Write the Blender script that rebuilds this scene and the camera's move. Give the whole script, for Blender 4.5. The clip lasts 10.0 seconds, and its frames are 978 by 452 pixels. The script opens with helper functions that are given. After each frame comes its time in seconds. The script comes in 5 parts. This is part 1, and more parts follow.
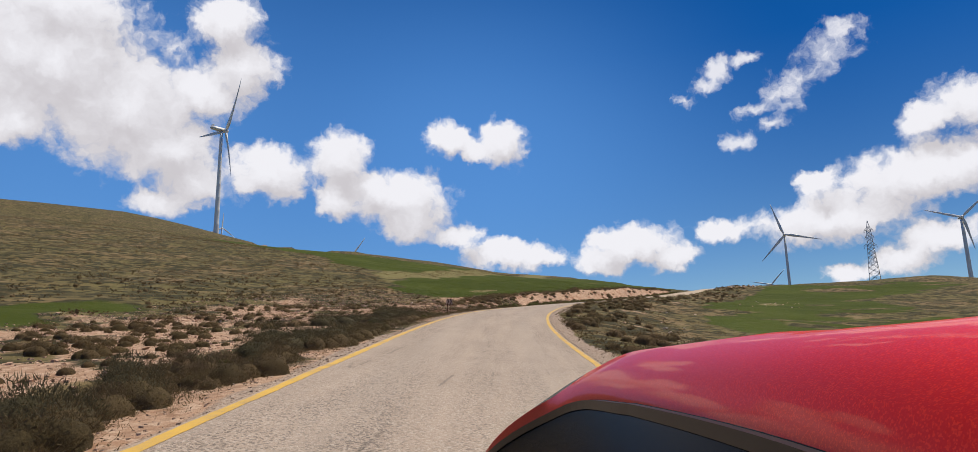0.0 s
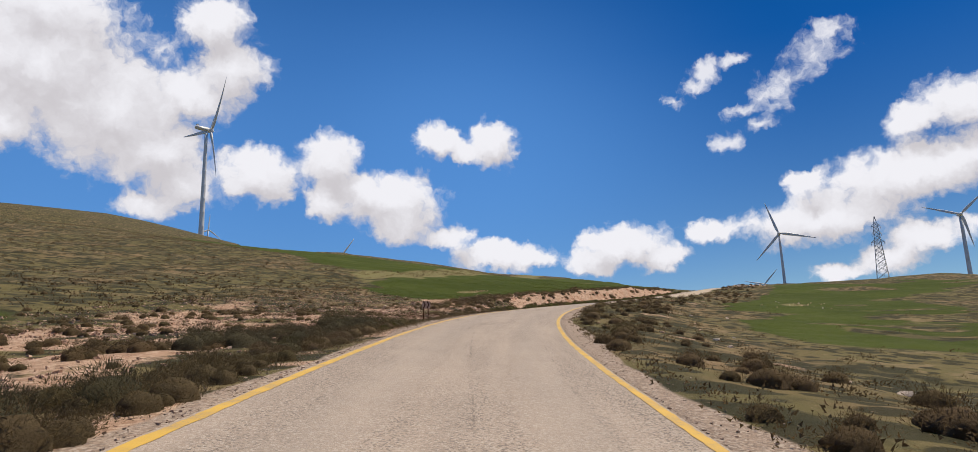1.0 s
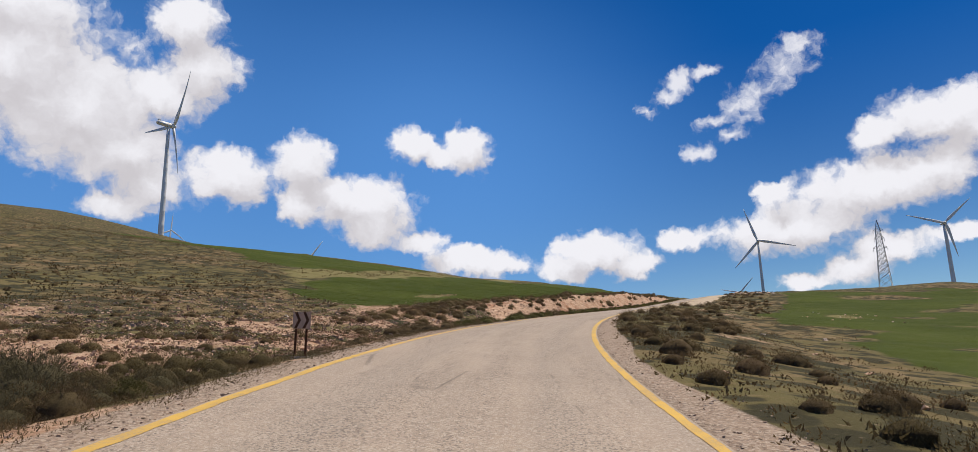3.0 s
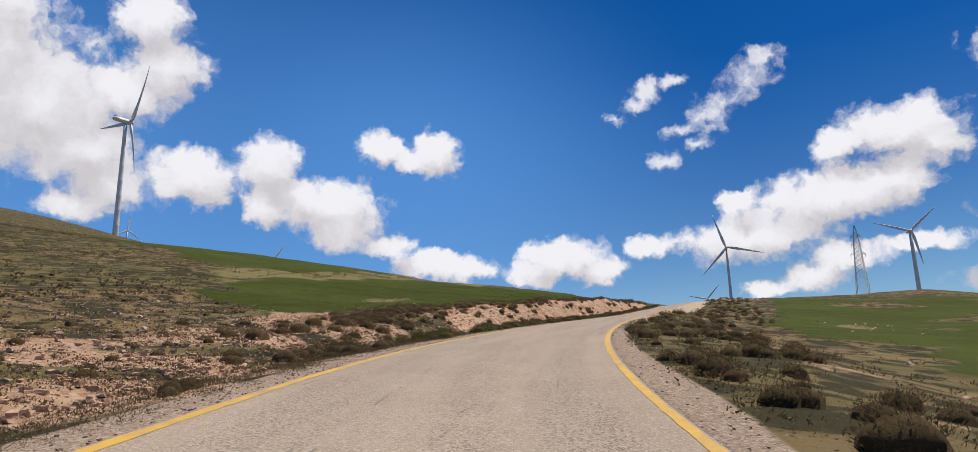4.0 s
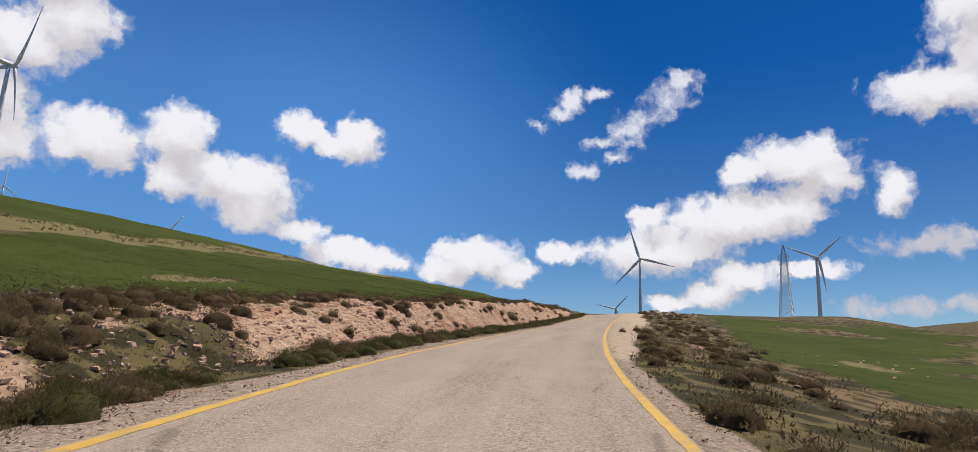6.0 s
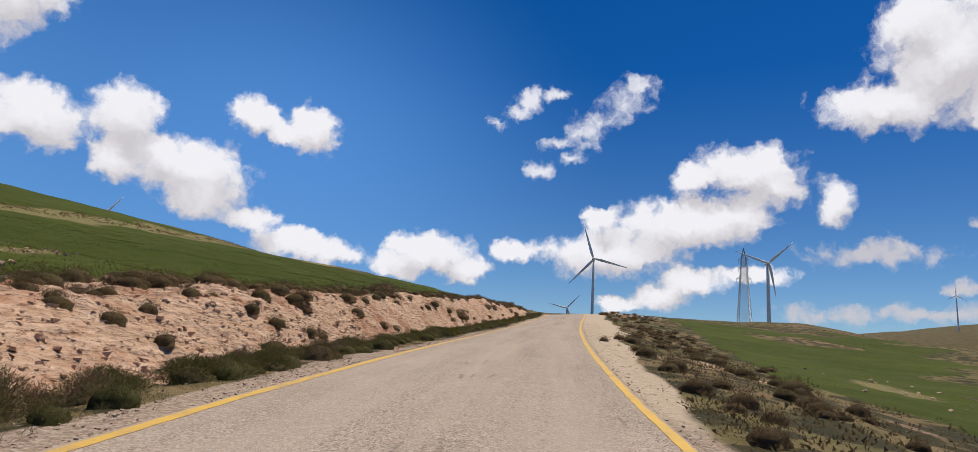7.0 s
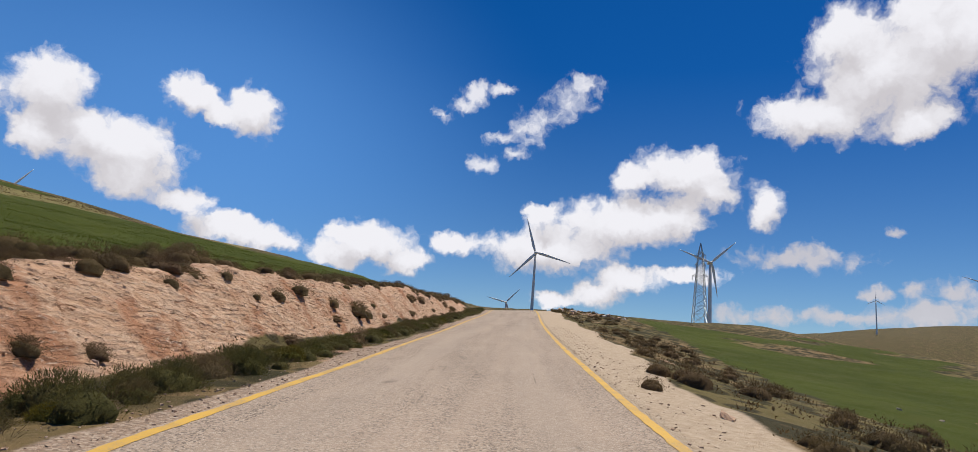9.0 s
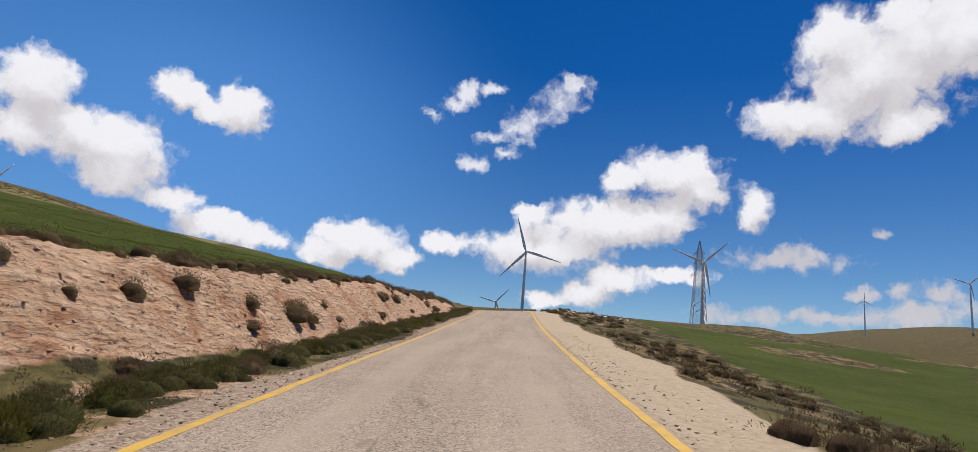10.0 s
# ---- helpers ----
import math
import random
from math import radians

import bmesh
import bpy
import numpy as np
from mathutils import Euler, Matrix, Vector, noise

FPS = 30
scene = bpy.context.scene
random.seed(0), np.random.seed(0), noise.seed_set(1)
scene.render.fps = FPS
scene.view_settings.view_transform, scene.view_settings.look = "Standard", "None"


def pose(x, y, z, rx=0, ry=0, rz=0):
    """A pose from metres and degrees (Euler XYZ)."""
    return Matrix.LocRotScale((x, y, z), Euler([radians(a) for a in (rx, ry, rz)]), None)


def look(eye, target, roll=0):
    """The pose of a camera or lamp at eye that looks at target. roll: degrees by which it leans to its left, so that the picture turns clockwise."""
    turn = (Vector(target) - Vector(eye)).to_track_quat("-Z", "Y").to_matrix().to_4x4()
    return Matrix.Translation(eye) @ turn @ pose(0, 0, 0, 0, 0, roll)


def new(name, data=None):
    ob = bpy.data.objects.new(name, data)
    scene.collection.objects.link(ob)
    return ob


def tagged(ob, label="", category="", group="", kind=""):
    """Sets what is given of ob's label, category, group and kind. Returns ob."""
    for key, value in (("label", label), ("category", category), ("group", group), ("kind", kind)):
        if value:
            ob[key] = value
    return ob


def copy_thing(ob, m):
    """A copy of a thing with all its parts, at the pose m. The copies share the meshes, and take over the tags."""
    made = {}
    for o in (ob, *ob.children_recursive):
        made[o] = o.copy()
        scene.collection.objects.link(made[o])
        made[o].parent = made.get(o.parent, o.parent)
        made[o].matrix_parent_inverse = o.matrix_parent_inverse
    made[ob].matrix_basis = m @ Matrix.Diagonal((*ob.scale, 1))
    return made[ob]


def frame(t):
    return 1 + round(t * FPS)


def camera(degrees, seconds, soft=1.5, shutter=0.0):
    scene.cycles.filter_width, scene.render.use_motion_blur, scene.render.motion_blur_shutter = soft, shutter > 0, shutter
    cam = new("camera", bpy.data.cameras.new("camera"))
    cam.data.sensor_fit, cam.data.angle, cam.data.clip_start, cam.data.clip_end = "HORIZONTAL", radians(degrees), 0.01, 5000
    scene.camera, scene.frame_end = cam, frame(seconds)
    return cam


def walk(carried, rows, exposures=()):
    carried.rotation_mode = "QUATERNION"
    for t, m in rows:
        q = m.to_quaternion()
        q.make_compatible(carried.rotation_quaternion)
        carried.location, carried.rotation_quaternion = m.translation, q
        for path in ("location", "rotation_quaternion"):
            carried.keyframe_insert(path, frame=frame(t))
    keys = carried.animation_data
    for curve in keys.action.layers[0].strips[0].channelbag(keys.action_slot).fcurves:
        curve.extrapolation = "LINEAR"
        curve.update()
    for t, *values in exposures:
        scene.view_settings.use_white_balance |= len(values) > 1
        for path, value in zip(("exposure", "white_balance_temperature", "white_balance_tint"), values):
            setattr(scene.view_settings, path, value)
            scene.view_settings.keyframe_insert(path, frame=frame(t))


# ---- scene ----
# ---------------------------------------------------------------- camera
cam = camera(72.0, 10.0, soft=0.6)
walk(cam, [
    (0.0, pose(-0.000, 0.000, 0.000, 101.334, 1.459, 0.277)),
    (0.5, pose(0.045, 6.436, 0.634, 101.377, 1.688, -0.024)),
    (1.0, pose(0.077, 12.577, 1.174, 101.425, 1.872, -0.454)),
    (1.5, pose(0.162, 18.344, 1.712, 101.598, 1.677, -0.949)),
    (2.0, pose(0.263, 24.174, 2.234, 101.647, 1.496, -1.442)),
    (2.5, pose(0.459, 29.634, 2.770, 101.696, 1.442, -2.044)),
    (4.0, pose(1.710, 46.485, 4.480, 102.194, 1.435, -5.606)),
    (4.5, pose(2.581, 52.595, 5.120, 102.200, 0.833, -7.757)),
    (5.0, pose(3.531, 58.128, 5.686, 102.140, -0.224, -9.763)),
    (5.5, pose(4.540, 63.268, 6.261, 102.019, -1.256, -11.597)),
    (7.0, pose(8.736, 78.956, 7.858, 101.839, -3.536, -17.876)),
    (7.5, pose(10.560, 84.440, 8.391, 101.729, -4.023, -19.723)),
    (8.0, pose(12.334, 89.279, 8.836, 101.723, -4.312, -21.250)),
    (8.5, pose(14.166, 93.771, 9.323, 101.656, -4.546, -22.418)),
    (9.0, pose(15.983, 98.259, 9.740, 101.619, -4.634, -23.212)),
    (9.5, pose(17.720, 102.211, 10.083, 101.619, -4.648, -23.680)),
    (10.0, pose(19.478, 106.339, 10.534, 101.649, -4.755, -24.095)),
])

# ---------------------------------------------------------------- sky, sun, exposure
SUN_AZ, SUN_EL = 60.0, 69.0          # degrees: right of +y, above the horizon
scene.view_settings.exposure = 0.0


def nodes_of(tree):
    def add(kind, **values):
        n = tree.nodes.new(kind)
        for key, v in values.items():
            if key == "op":
                n.operation = v
            elif key == "blend":
                n.blend_type = v
            elif key == "data":
                n.data_type = v
        return n
    return add


def cloud_field(tree, sky_colour):
    """Cumulus puffs on the sky: soft blobs in azimuth and elevation, broken up by noise."""
    add, link = nodes_of(tree), tree.links.new

    def math1(op, a, b=None, c=None):
        n = add("ShaderNodeMath", op=op)
        for i, v in enumerate((a, b, c)):
            if v is None:
                continue
            if isinstance(v, (int, float)):
                n.inputs[i].default_value = v
            else:
                link(v, n.inputs[i])
        return n.outputs[0]

    coord = add("ShaderNodeTexCoord")
    sep = add("ShaderNodeSeparateXYZ")
    link(coord.outputs["Generated"], sep.inputs[0])
    az = math1("MULTIPLY", math1("ARCTAN2", sep.outputs[0], sep.outputs[1]), 57.2958)
    el = math1("MULTIPLY", math1("ARCSINE", sep.outputs[2]), 57.2958)
    place = add("ShaderNodeCombineXYZ")
    link(az, place.inputs[0]), link(el, place.inputs[1])

    def warp(scale, amount, detail):
        n = add("ShaderNodeTexNoise")
        n.inputs["Scale"].default_value, n.inputs["Detail"].default_value, n.inputs["Roughness"].default_value = scale, detail, 0.62
        link(place.outputs[0], n.inputs["Vector"])
        v = add("ShaderNodeVectorMath", op="MULTIPLY_ADD")
        link(n.outputs["Color"], v.inputs[0])
        v.inputs[1].default_value = (amount, amount, 0)
        v.inputs[2].default_value = (-amount / 2, -amount / 2, 0)
        return v.outputs[0]

    def shifted(a, b):
        v = add("ShaderNodeVectorMath", op="ADD")
        link(a, v.inputs[0]), link(b, v.inputs[1])
        return v.outputs[0]

    bent = shifted(shifted(place.outputs[0], warp(0.40, 2.0, 3.0)), warp(1.5, 0.8, 5.0))

    def body(blobs, at):
        best = None
        for a, e, ra, re in blobs:
            v = add("ShaderNodeVectorMath", op="MULTIPLY_ADD")
            link(at, v.inputs[0])
            v.inputs[1].default_value = (1 / ra, 1 / re, 0)
            v.inputs[2].default_value = (-a / ra, -e / re, 0)
            n = add("ShaderNodeVectorMath", op="LENGTH")
            link(v.outputs[0], n.inputs[0])
            r = n.outputs["Value"]
            best = r if best is None else math1("SMOOTH_MIN", best, r, 0.62)
        return best

    solid = [b for group in (west_bank_cloud, puffs_cloud, pair_cloud, low_mid_cloud, east_bank_cloud, top_right_cloud) for b in group]
    thin = [b for group in (wisps_cloud, east_band_cloud, far_right_cloud) for b in group]
    low = add("ShaderNodeVectorMath", op="ADD")
    link(bent, low.inputs[0])
    low.inputs[1].default_value = (-0.5, 2.0, 0)

    def ramp(value, lo, hi):
        n = add("ShaderNodeMapRange")
        n.interpolation_type = "SMOOTHSTEP"
        link(value, n.inputs[0])
        for i, v in enumerate((lo, hi, 0.0, 1.0)):
            n.inputs[1 + i].default_value = v
        return n.outputs[0]

    fine = add("ShaderNodeTexNoise")
    fine.inputs["Scale"].default_value, fine.inputs["Detail"].default_value, fine.inputs["Roughness"].default_value = 0.75, 8.0, 0.66
    link(bent, fine.inputs["Vector"])
    # rounded heads at two sizes, roughened by noise
    heads = None
    for scale, amount in ((0.42, 0.42), (1.05, 0.24)):
        v = add("ShaderNodeTexVoronoi")
        v.feature = "SMOOTH_F1"
        v.inputs["Scale"].default_value, v.inputs["Smoothness"].default_value = scale, 0.35
        link(bent, v.inputs["Vector"])
        h = math1("MULTIPLY_ADD", v.outputs["Distance"], amount, -0.42 * amount)
        heads = h if heads is None else math1("ADD", heads, h)
    grain = math1("ADD", heads, math1("MULTIPLY_ADD", fine.outputs[0], 0.85, -0.425))
    r1 = math1("ADD", body(solid, bent), grain)
    r2 = math1("ADD", body(thin, bent), math1("MULTIPLY", grain, 2.3))
    cover1 = ramp(r1, 1.16, 0.66)
    cover2 = math1("MULTIPLY", ramp(r2, 1.35, 0.25), 0.88)
    veil = math1("MULTIPLY", ramp(body(veil_cloud, place.outputs[0]), 1.15, 0.1), 0.44)
    cover = math1("MAXIMUM", cover1, cover2)
    thin_air = add("ShaderNodeMixRGB")
    link(veil, thin_air.inputs[0]), link(sky_colour, thin_air.inputs[1])
    thin_air.inputs[2].default_value = HAZE_BLUE
    sky_colour = thin_air.outputs[0]
    # undersides are greyer: compare with the cloud a little higher up
    above = math1("ADD", body(solid, low.outputs[0]), grain)
    shade = ramp(math1("ADD", math1("SUBTRACT", above, r1), math1("MULTIPLY", grain, -0.9)), -0.55, 0.62)
    tone = add("ShaderNodeMixRGB")
    tone.inputs[1].default_value = CLOUD_GREY
    tone.inputs[2].default_value = CLOUD_WHITE
    link(shade, tone.inputs[0])
    out = add("ShaderNodeMixRGB")
    link(cover, out.inputs[0]), link(sky_colour, out.inputs[1]), link(tone.outputs[0], out.inputs[2])
    return out.outputs[0]


# blobs: azimuth, elevation, half width, half height, in degrees
west_bank_cloud = ((-34.4, 22.3, 8.2, 5.8), (-29.6, 19.5, 6.8, 4.8), (-26.3, 16.7, 4.2, 3.2), (-24.1, 14.5, 2.5, 2.2), (-22.5, 26.9, 3.0, 2.3), (-21.0, 23.5, 3.2, 2.8), (-24.3, 21.2, 3.3, 2.4), (-26.6, 12.8, 2.3, 1.3), (-36.3, 17.5, 2.2, 2.1), (-34.4, 25.9, 5.2, 2.5))
puffs_cloud = ((-18.4, 15.5, 3.7, 2.5), (-12.8, 16.7, 2.9, 2.9), (-13.0, 13.6, 2.4, 2.0), (-7.4, 13.7, 4.9, 2.4), (-10.2, 14.6, 2.0, 1.4), (-6.7, 11.7, 3.0, 1.9), (-2.6, 10.6, 2.3, 1.1), (1.6, 9.0, 4.9, 1.4), (4.5, 8.5, 2.2, 1.0))
pair_cloud = ((-3.5, 18.6, 2.3, 1.7), (1.3, 18.3, 2.2, 2.4), (-1.1, 17.8, 1.6, 1.2))
low_mid_cloud = ((12.3, 9.0, 3.9, 2.1), (9.6, 8.1, 2.5, 1.3), (15.5, 8.1, 2.1, 1.2), (19.2, 9.8, 2.3, 1.1), (10.1, 9.5, 2.1, 1.1))
wisps_cloud = ((17.4, 20.5, 1.2, 0.6), (18.8, 21.5, 1.6, 0.9), (20.3, 22.5, 1.4, 1.0), (22.5, 23.2, 1.4, 0.6), (22.9, 19.2, 1.8, 0.7), (24.8, 20.1, 2.1, 1.3), (26.4, 21.1, 2.1, 1.2), (28.5, 22.4, 2.1, 1.2), (29.8, 23.7, 1.6, 1.1), (21.3, 16.8, 1.2, 0.8), (24.1, 17.7, 1.0, 0.5))
east_bank_cloud = ((38.3, 16.7, 4.9, 2.2), (41.2, 15.2, 2.5, 1.7), (34.5, 16.1, 2.0, 1.2), (45.1, 13.8, 1.6, 1.9), (37.5, 13.2, 3.1, 1.9), (33.4, 12.5, 5.6, 2.4), (27.4, 10.0, 6.0, 2.1), (26.8, 12.7, 1.7, 1.1), (27.8, 5.9, 2.4, 0.8), (31.6, 6.6, 2.8, 1.2), (34.0, 7.8, 3.6, 1.3), (38.5, 8.3, 3.4, 0.8))
east_band_cloud = ((47.1, 9.7, 3.5, 0.9), (52.2, 7.3, 1.2, 0.5), (55.1, 7.7, 1.4, 0.7), (44.8, 5.5, 3.7, 0.8), (51.0, 5.7, 4.2, 0.9), (53.9, 11.8, 0.7, 0.4))
top_right_cloud = ((48.9, 20.8, 5.3, 2.0), (53.4, 23.6, 5.6, 4.2), (57.3, 25.6, 4.4, 4.2), (51.3, 26.1, 2.7, 2.7), (55.8, 19.7, 2.8, 1.5), (60.4, 25.8, 4.1, 4.5))
far_right_cloud = ((47.6, 9.9, 3.9, 1.0), (57.4, 7.6, 1.9, 0.7), (52.9, 7.5, 1.1, 0.5), (50.4, 5.5, 4.6, 0.9), (56.0, 6.0, 4.2, 1.1))
veil_cloud = ((-30.0, 14.0, 34.0, 26.0), (-3.0, 16.0, 29.0, 20.0))
HAZE_BLUE = (1.55, 4.15, 9.3, 1)
CLOUD_WHITE = (8.8, 8.75, 9.2, 1)
CLOUD_GREY = (6.1, 5.85, 6.15, 1)

world = bpy.data.worlds.new("world")
scene.world = world
world.use_nodes = True
tree = world.node_tree
tree.nodes.clear()
sky = tree.nodes.new("ShaderNodeTexSky")
sky.sky_type, sky.sun_disc = "NISHITA", False
sky.sun_elevation, sky.sun_rotation = radians(SUN_EL), radians(SUN_AZ)
sky.altitude, sky.air_density, sky.dust_density, sky.ozone_density = 1200, 1.0, 0.35, 2.2
hue = tree.nodes.new("ShaderNodeHueSaturation")
hue.inputs["Saturation"].default_value, hue.inputs["Value"].default_value = 1.20, 0.86
deep = tree.nodes.new("ShaderNodeMixRGB")
deep.blend_type, deep.inputs[0].default_value = "MULTIPLY", 1.0
height = tree.nodes.new("ShaderNodeSeparateXYZ")
tree.links.new(tree.nodes.new("ShaderNodeTexCoord").outputs["Generated"], height.inputs[0])
haze = tree.nodes.new("ShaderNodeValToRGB")
haze.color_ramp.elements[0].position, haze.color_ramp.elements[0].color = 0.02, (0.86, 0.92, 0.98, 1)
haze.color_ramp.elements[1].position, haze.color_ramp.elements[1].color = 0.42, (0.48, 0.62, 0.88, 1)
tree.links.new(height.outputs[2], haze.inputs[0]), tree.links.new(haze.outputs[0], deep.inputs[2])
tree.links.new(sky.outputs[0], deep.inputs[1]), tree.links.new(deep.outputs[0], hue.inputs["Color"])
back = tree.nodes.new("ShaderNodeBackground")
back.inputs["Strength"].default_value = 0.1
tree.links.new(cloud_field(tree, hue.outputs[0]), back.inputs[0])
tree.links.new(back.outputs[0], tree.nodes.new("ShaderNodeOutputWorld").inputs[0])

sun_data = bpy.data.lights.new("sun", "SUN")
sun_data.energy, sun_data.angle, sun_data.color = 4.6, radians(0.53), (1.0, 0.89, 0.72)
sun = new("sun", sun_data)
a, b = radians(SUN_AZ), radians(SUN_EL)
sun.matrix_world = look((60 * math.sin(a) * math.cos(b), 60 * math.cos(a) * math.cos(b), 60 * math.sin(b) + 40), (0, 0, 40))

# ---------------------------------------------------------------- the lie of the land
# the road's centre line: heading (degrees right of +y), slope and crossfall every 10 m from s = -12
ROAD_HALF = 3.05
HEADINGS = (-1.0, -0.2, 0.6, 1.2, 1.2, 2.6, 5.0, 9.0, 13.0, 17.0, 20.0, 22.3, 23.4, 24.3, 24.8, 25.4, 25.8, 26.2, 26.4, 26.0, 25.2, 24.6, 25.0, 26.0, 27.0, 28.0, 28.0)
SLOPES = (0.106, 0.102, 0.098, 0.093, 0.097, 0.100, 0.104, 0.100, 0.098, 0.093, 0.092, 0.091, 0.089, 0.090, 0.091, 0.093, 0.100, 0.101, 0.102, 0.108, 0.107, 0.087, 0.058, 0.035, 0.005, -0.02, -0.04)
CROSS = (0.0, -0.028, -0.054, -0.076, -0.084, -0.075, -0.056, -0.039, -0.022, -0.006, -0.004, 0.006, 0.016, 0.029, 0.044, 0.058, 0.062, 0.062, 0.068, 0.078, 0.084, 0.074, 0.04, 0.01, 0.0, 0.0, 0.0)
KNOTS = np.arange(-12, 250, 10.0)
LINE = np.arange(-400, 4200, 1.0)
_h = np.radians(np.interp(LINE, KNOTS, HEADINGS))
_sl = np.interp(LINE, KNOTS, SLOPES)
_sl = np.where(LINE < -12, 0.10 * np.exp((LINE + 12) / 80), _sl)
_sl = np.where(LINE > 260, -0.04 * np.exp(-(LINE - 260) / 200), _sl)
_x, _y, _z = np.cumsum(np.sin(_h)), np.cumsum(np.cos(_h)), np.cumsum(_sl)
LX, LY, LZ = _x - _x[400] - 0.58, _y - _y[400] - 2.24, _z - _z[400] - 1.80


def smooth(lo, hi, v):
    t = np.clip((v - lo) / (hi - lo), 0, 1)
    return t * t * (3 - 2 * t)


def centre(s):
    return np.interp(s, LINE, LX), np.interp(s, LINE, LY), np.interp(s, LINE, LZ), np.interp(s, LINE, _h)


def place(s, d):
    """x, y of the point s metres along the road and d metres right of its centre; the road is wider on the left in the bend."""
    x, y, _, h = centre(s)
    d = np.asarray(d, float)
    wider = np.interp(s, (14, 38, 57, 66, 76, 94, 107, 118, 140, 170), (0.0, 0.28, 0.48, 0.62, 0.60, 0.28, 0.0, -0.2, -0.15, 0.0))
    d = d - wider * np.clip(-d / ROAD_HALF, 0, 1) * (1 - smooth(6, 17, -d))
    near = np.clip(d, -40, 40)
    rest = d - near
    return x + np.cos(h) * near + math.cos(0.26) * rest, y - np.sin(h) * near - math.sin(0.26) * rest


_lattice = np.random.RandomState(7).rand(256, 256)


def value_noise(x, y):
    xi, yi = np.floor(x).astype(int), np.floor(y).astype(int)
    fx, fy = x - xi, y - yi
    fx, fy = fx * fx * (3 - 2 * fx), fy * fy * (3 - 2 * fy)
    g = lambda i, j: _lattice[(xi + i) % 256, (yi + j) % 256]
    return (g(0, 0) * (1 - fx) + g(1, 0) * fx) * (1 - fy) + (g(0, 1) * (1 - fx) + g(1, 1) * fx) * fy - 0.5


def fbm(x, y, octaves=4, rough=0.5):
    total, amp = 0.0, 1.0
    for i in range(octaves):
        total = total + amp * value_noise(x * 2 ** i + 17.3 * i, y * 2 ** i + 5.1 * i)
        amp *= rough
    return total


# the skyline as seen from the middle of the bend: azimuth, elevation (degrees) and distance (metres)
EYE = (4.5, 63.3, 6.3)
RIDGE_AZ = (-180, -110, -75, -50, -37, -30, -25.5, -23.2, -20.4, -15.4, -12, -8.5, -3.5, 1.7, 7, 12.3, 17.6, 21.7, 25.8, 28.2, 32.5, 36.9, 41.1, 44.5, 48, 54, 70, 110, 180)
RIDGE_EL = (1, 5, 10, 12, 12.2, 11.9, 11.1, 10.6, 9.95, 9.75, 9.5, 9.1, 8.35, 7.6, 6.95, 6.25, 5.4, 4.8, 4.9, 4.95, 4.85, 4.75, 4.75, 4.2, 3.6, 2.0, 1, 0, 1)
RIDGE_D = (600, 600, 700, 800, 850, 850, 820, 800, 700, 430, 360, 330, 300, 270, 240, 215, 190, 168, 165, 165, 195, 232, 250, 245, 250, 260, 300, 400, 600)


def bank_height(s):
    return np.interp(s, (55, 75, 90, 105, 118, 130, 160, 178, 195, 215), (0.0, 0.3, 0.85, 1.2, 1.6, 1.8, 1.8, 1.2, 0.6, 0.2))


def beside(s, d):
    """Height over the road's edge of the ground beside it."""
    a = np.abs(d)
    ditch = -0.12 * smooth(ROAD_HALF + 1.0, 5.2, a) * (1 - smooth(5.6, 7.0, a))
    near = np.interp(s, (30, 45, 61, 75, 104, 150, 210), (0.02, 0.035, 0.085, 0.10, 0.11, 0.12, 0.12))
    left = ditch + bank_height(s) * smooth(5.7, 8.3, a) + near * np.maximum(a - 6, 0) + 0.055 * np.maximum(a - 20, 0)
    right = np.interp(a, (3.0, 5.0, 8.0, 13.0, 20.0, 30.0, 60.0, 150.0), (0.0, -0.12, -0.6, -1.7, -2.5, -3.5, -5.0, -5.0))
    right = right * np.interp(s, (20, 60, 150, 185, 215), (1.0, 1.0, 0.9, 0.55, 0.1))
    knoll = 1.7 * np.exp(-((s - 217) / 14) ** 2 - ((d - 12) / 6) ** 2)
    return np.where(d < 0, left, right + knoll)


def bank_zone(s, d):
    """1 on the bare rock of the cutting."""
    wob = 1.6 * fbm(s / 6, d / 3, 3)
    top = np.interp(s, (85, 105, 120, 150, 190), (10.5, 10.2, 9.2, 8.6, 8.0))
    return smooth(5.6, 6.4, -d + wob * 0.5) * (1 - smooth(-0.8, 0.6, -d - top + wob)) * smooth(82, 100, s + 6 * wob) * (1 - smooth(185, 205, s))


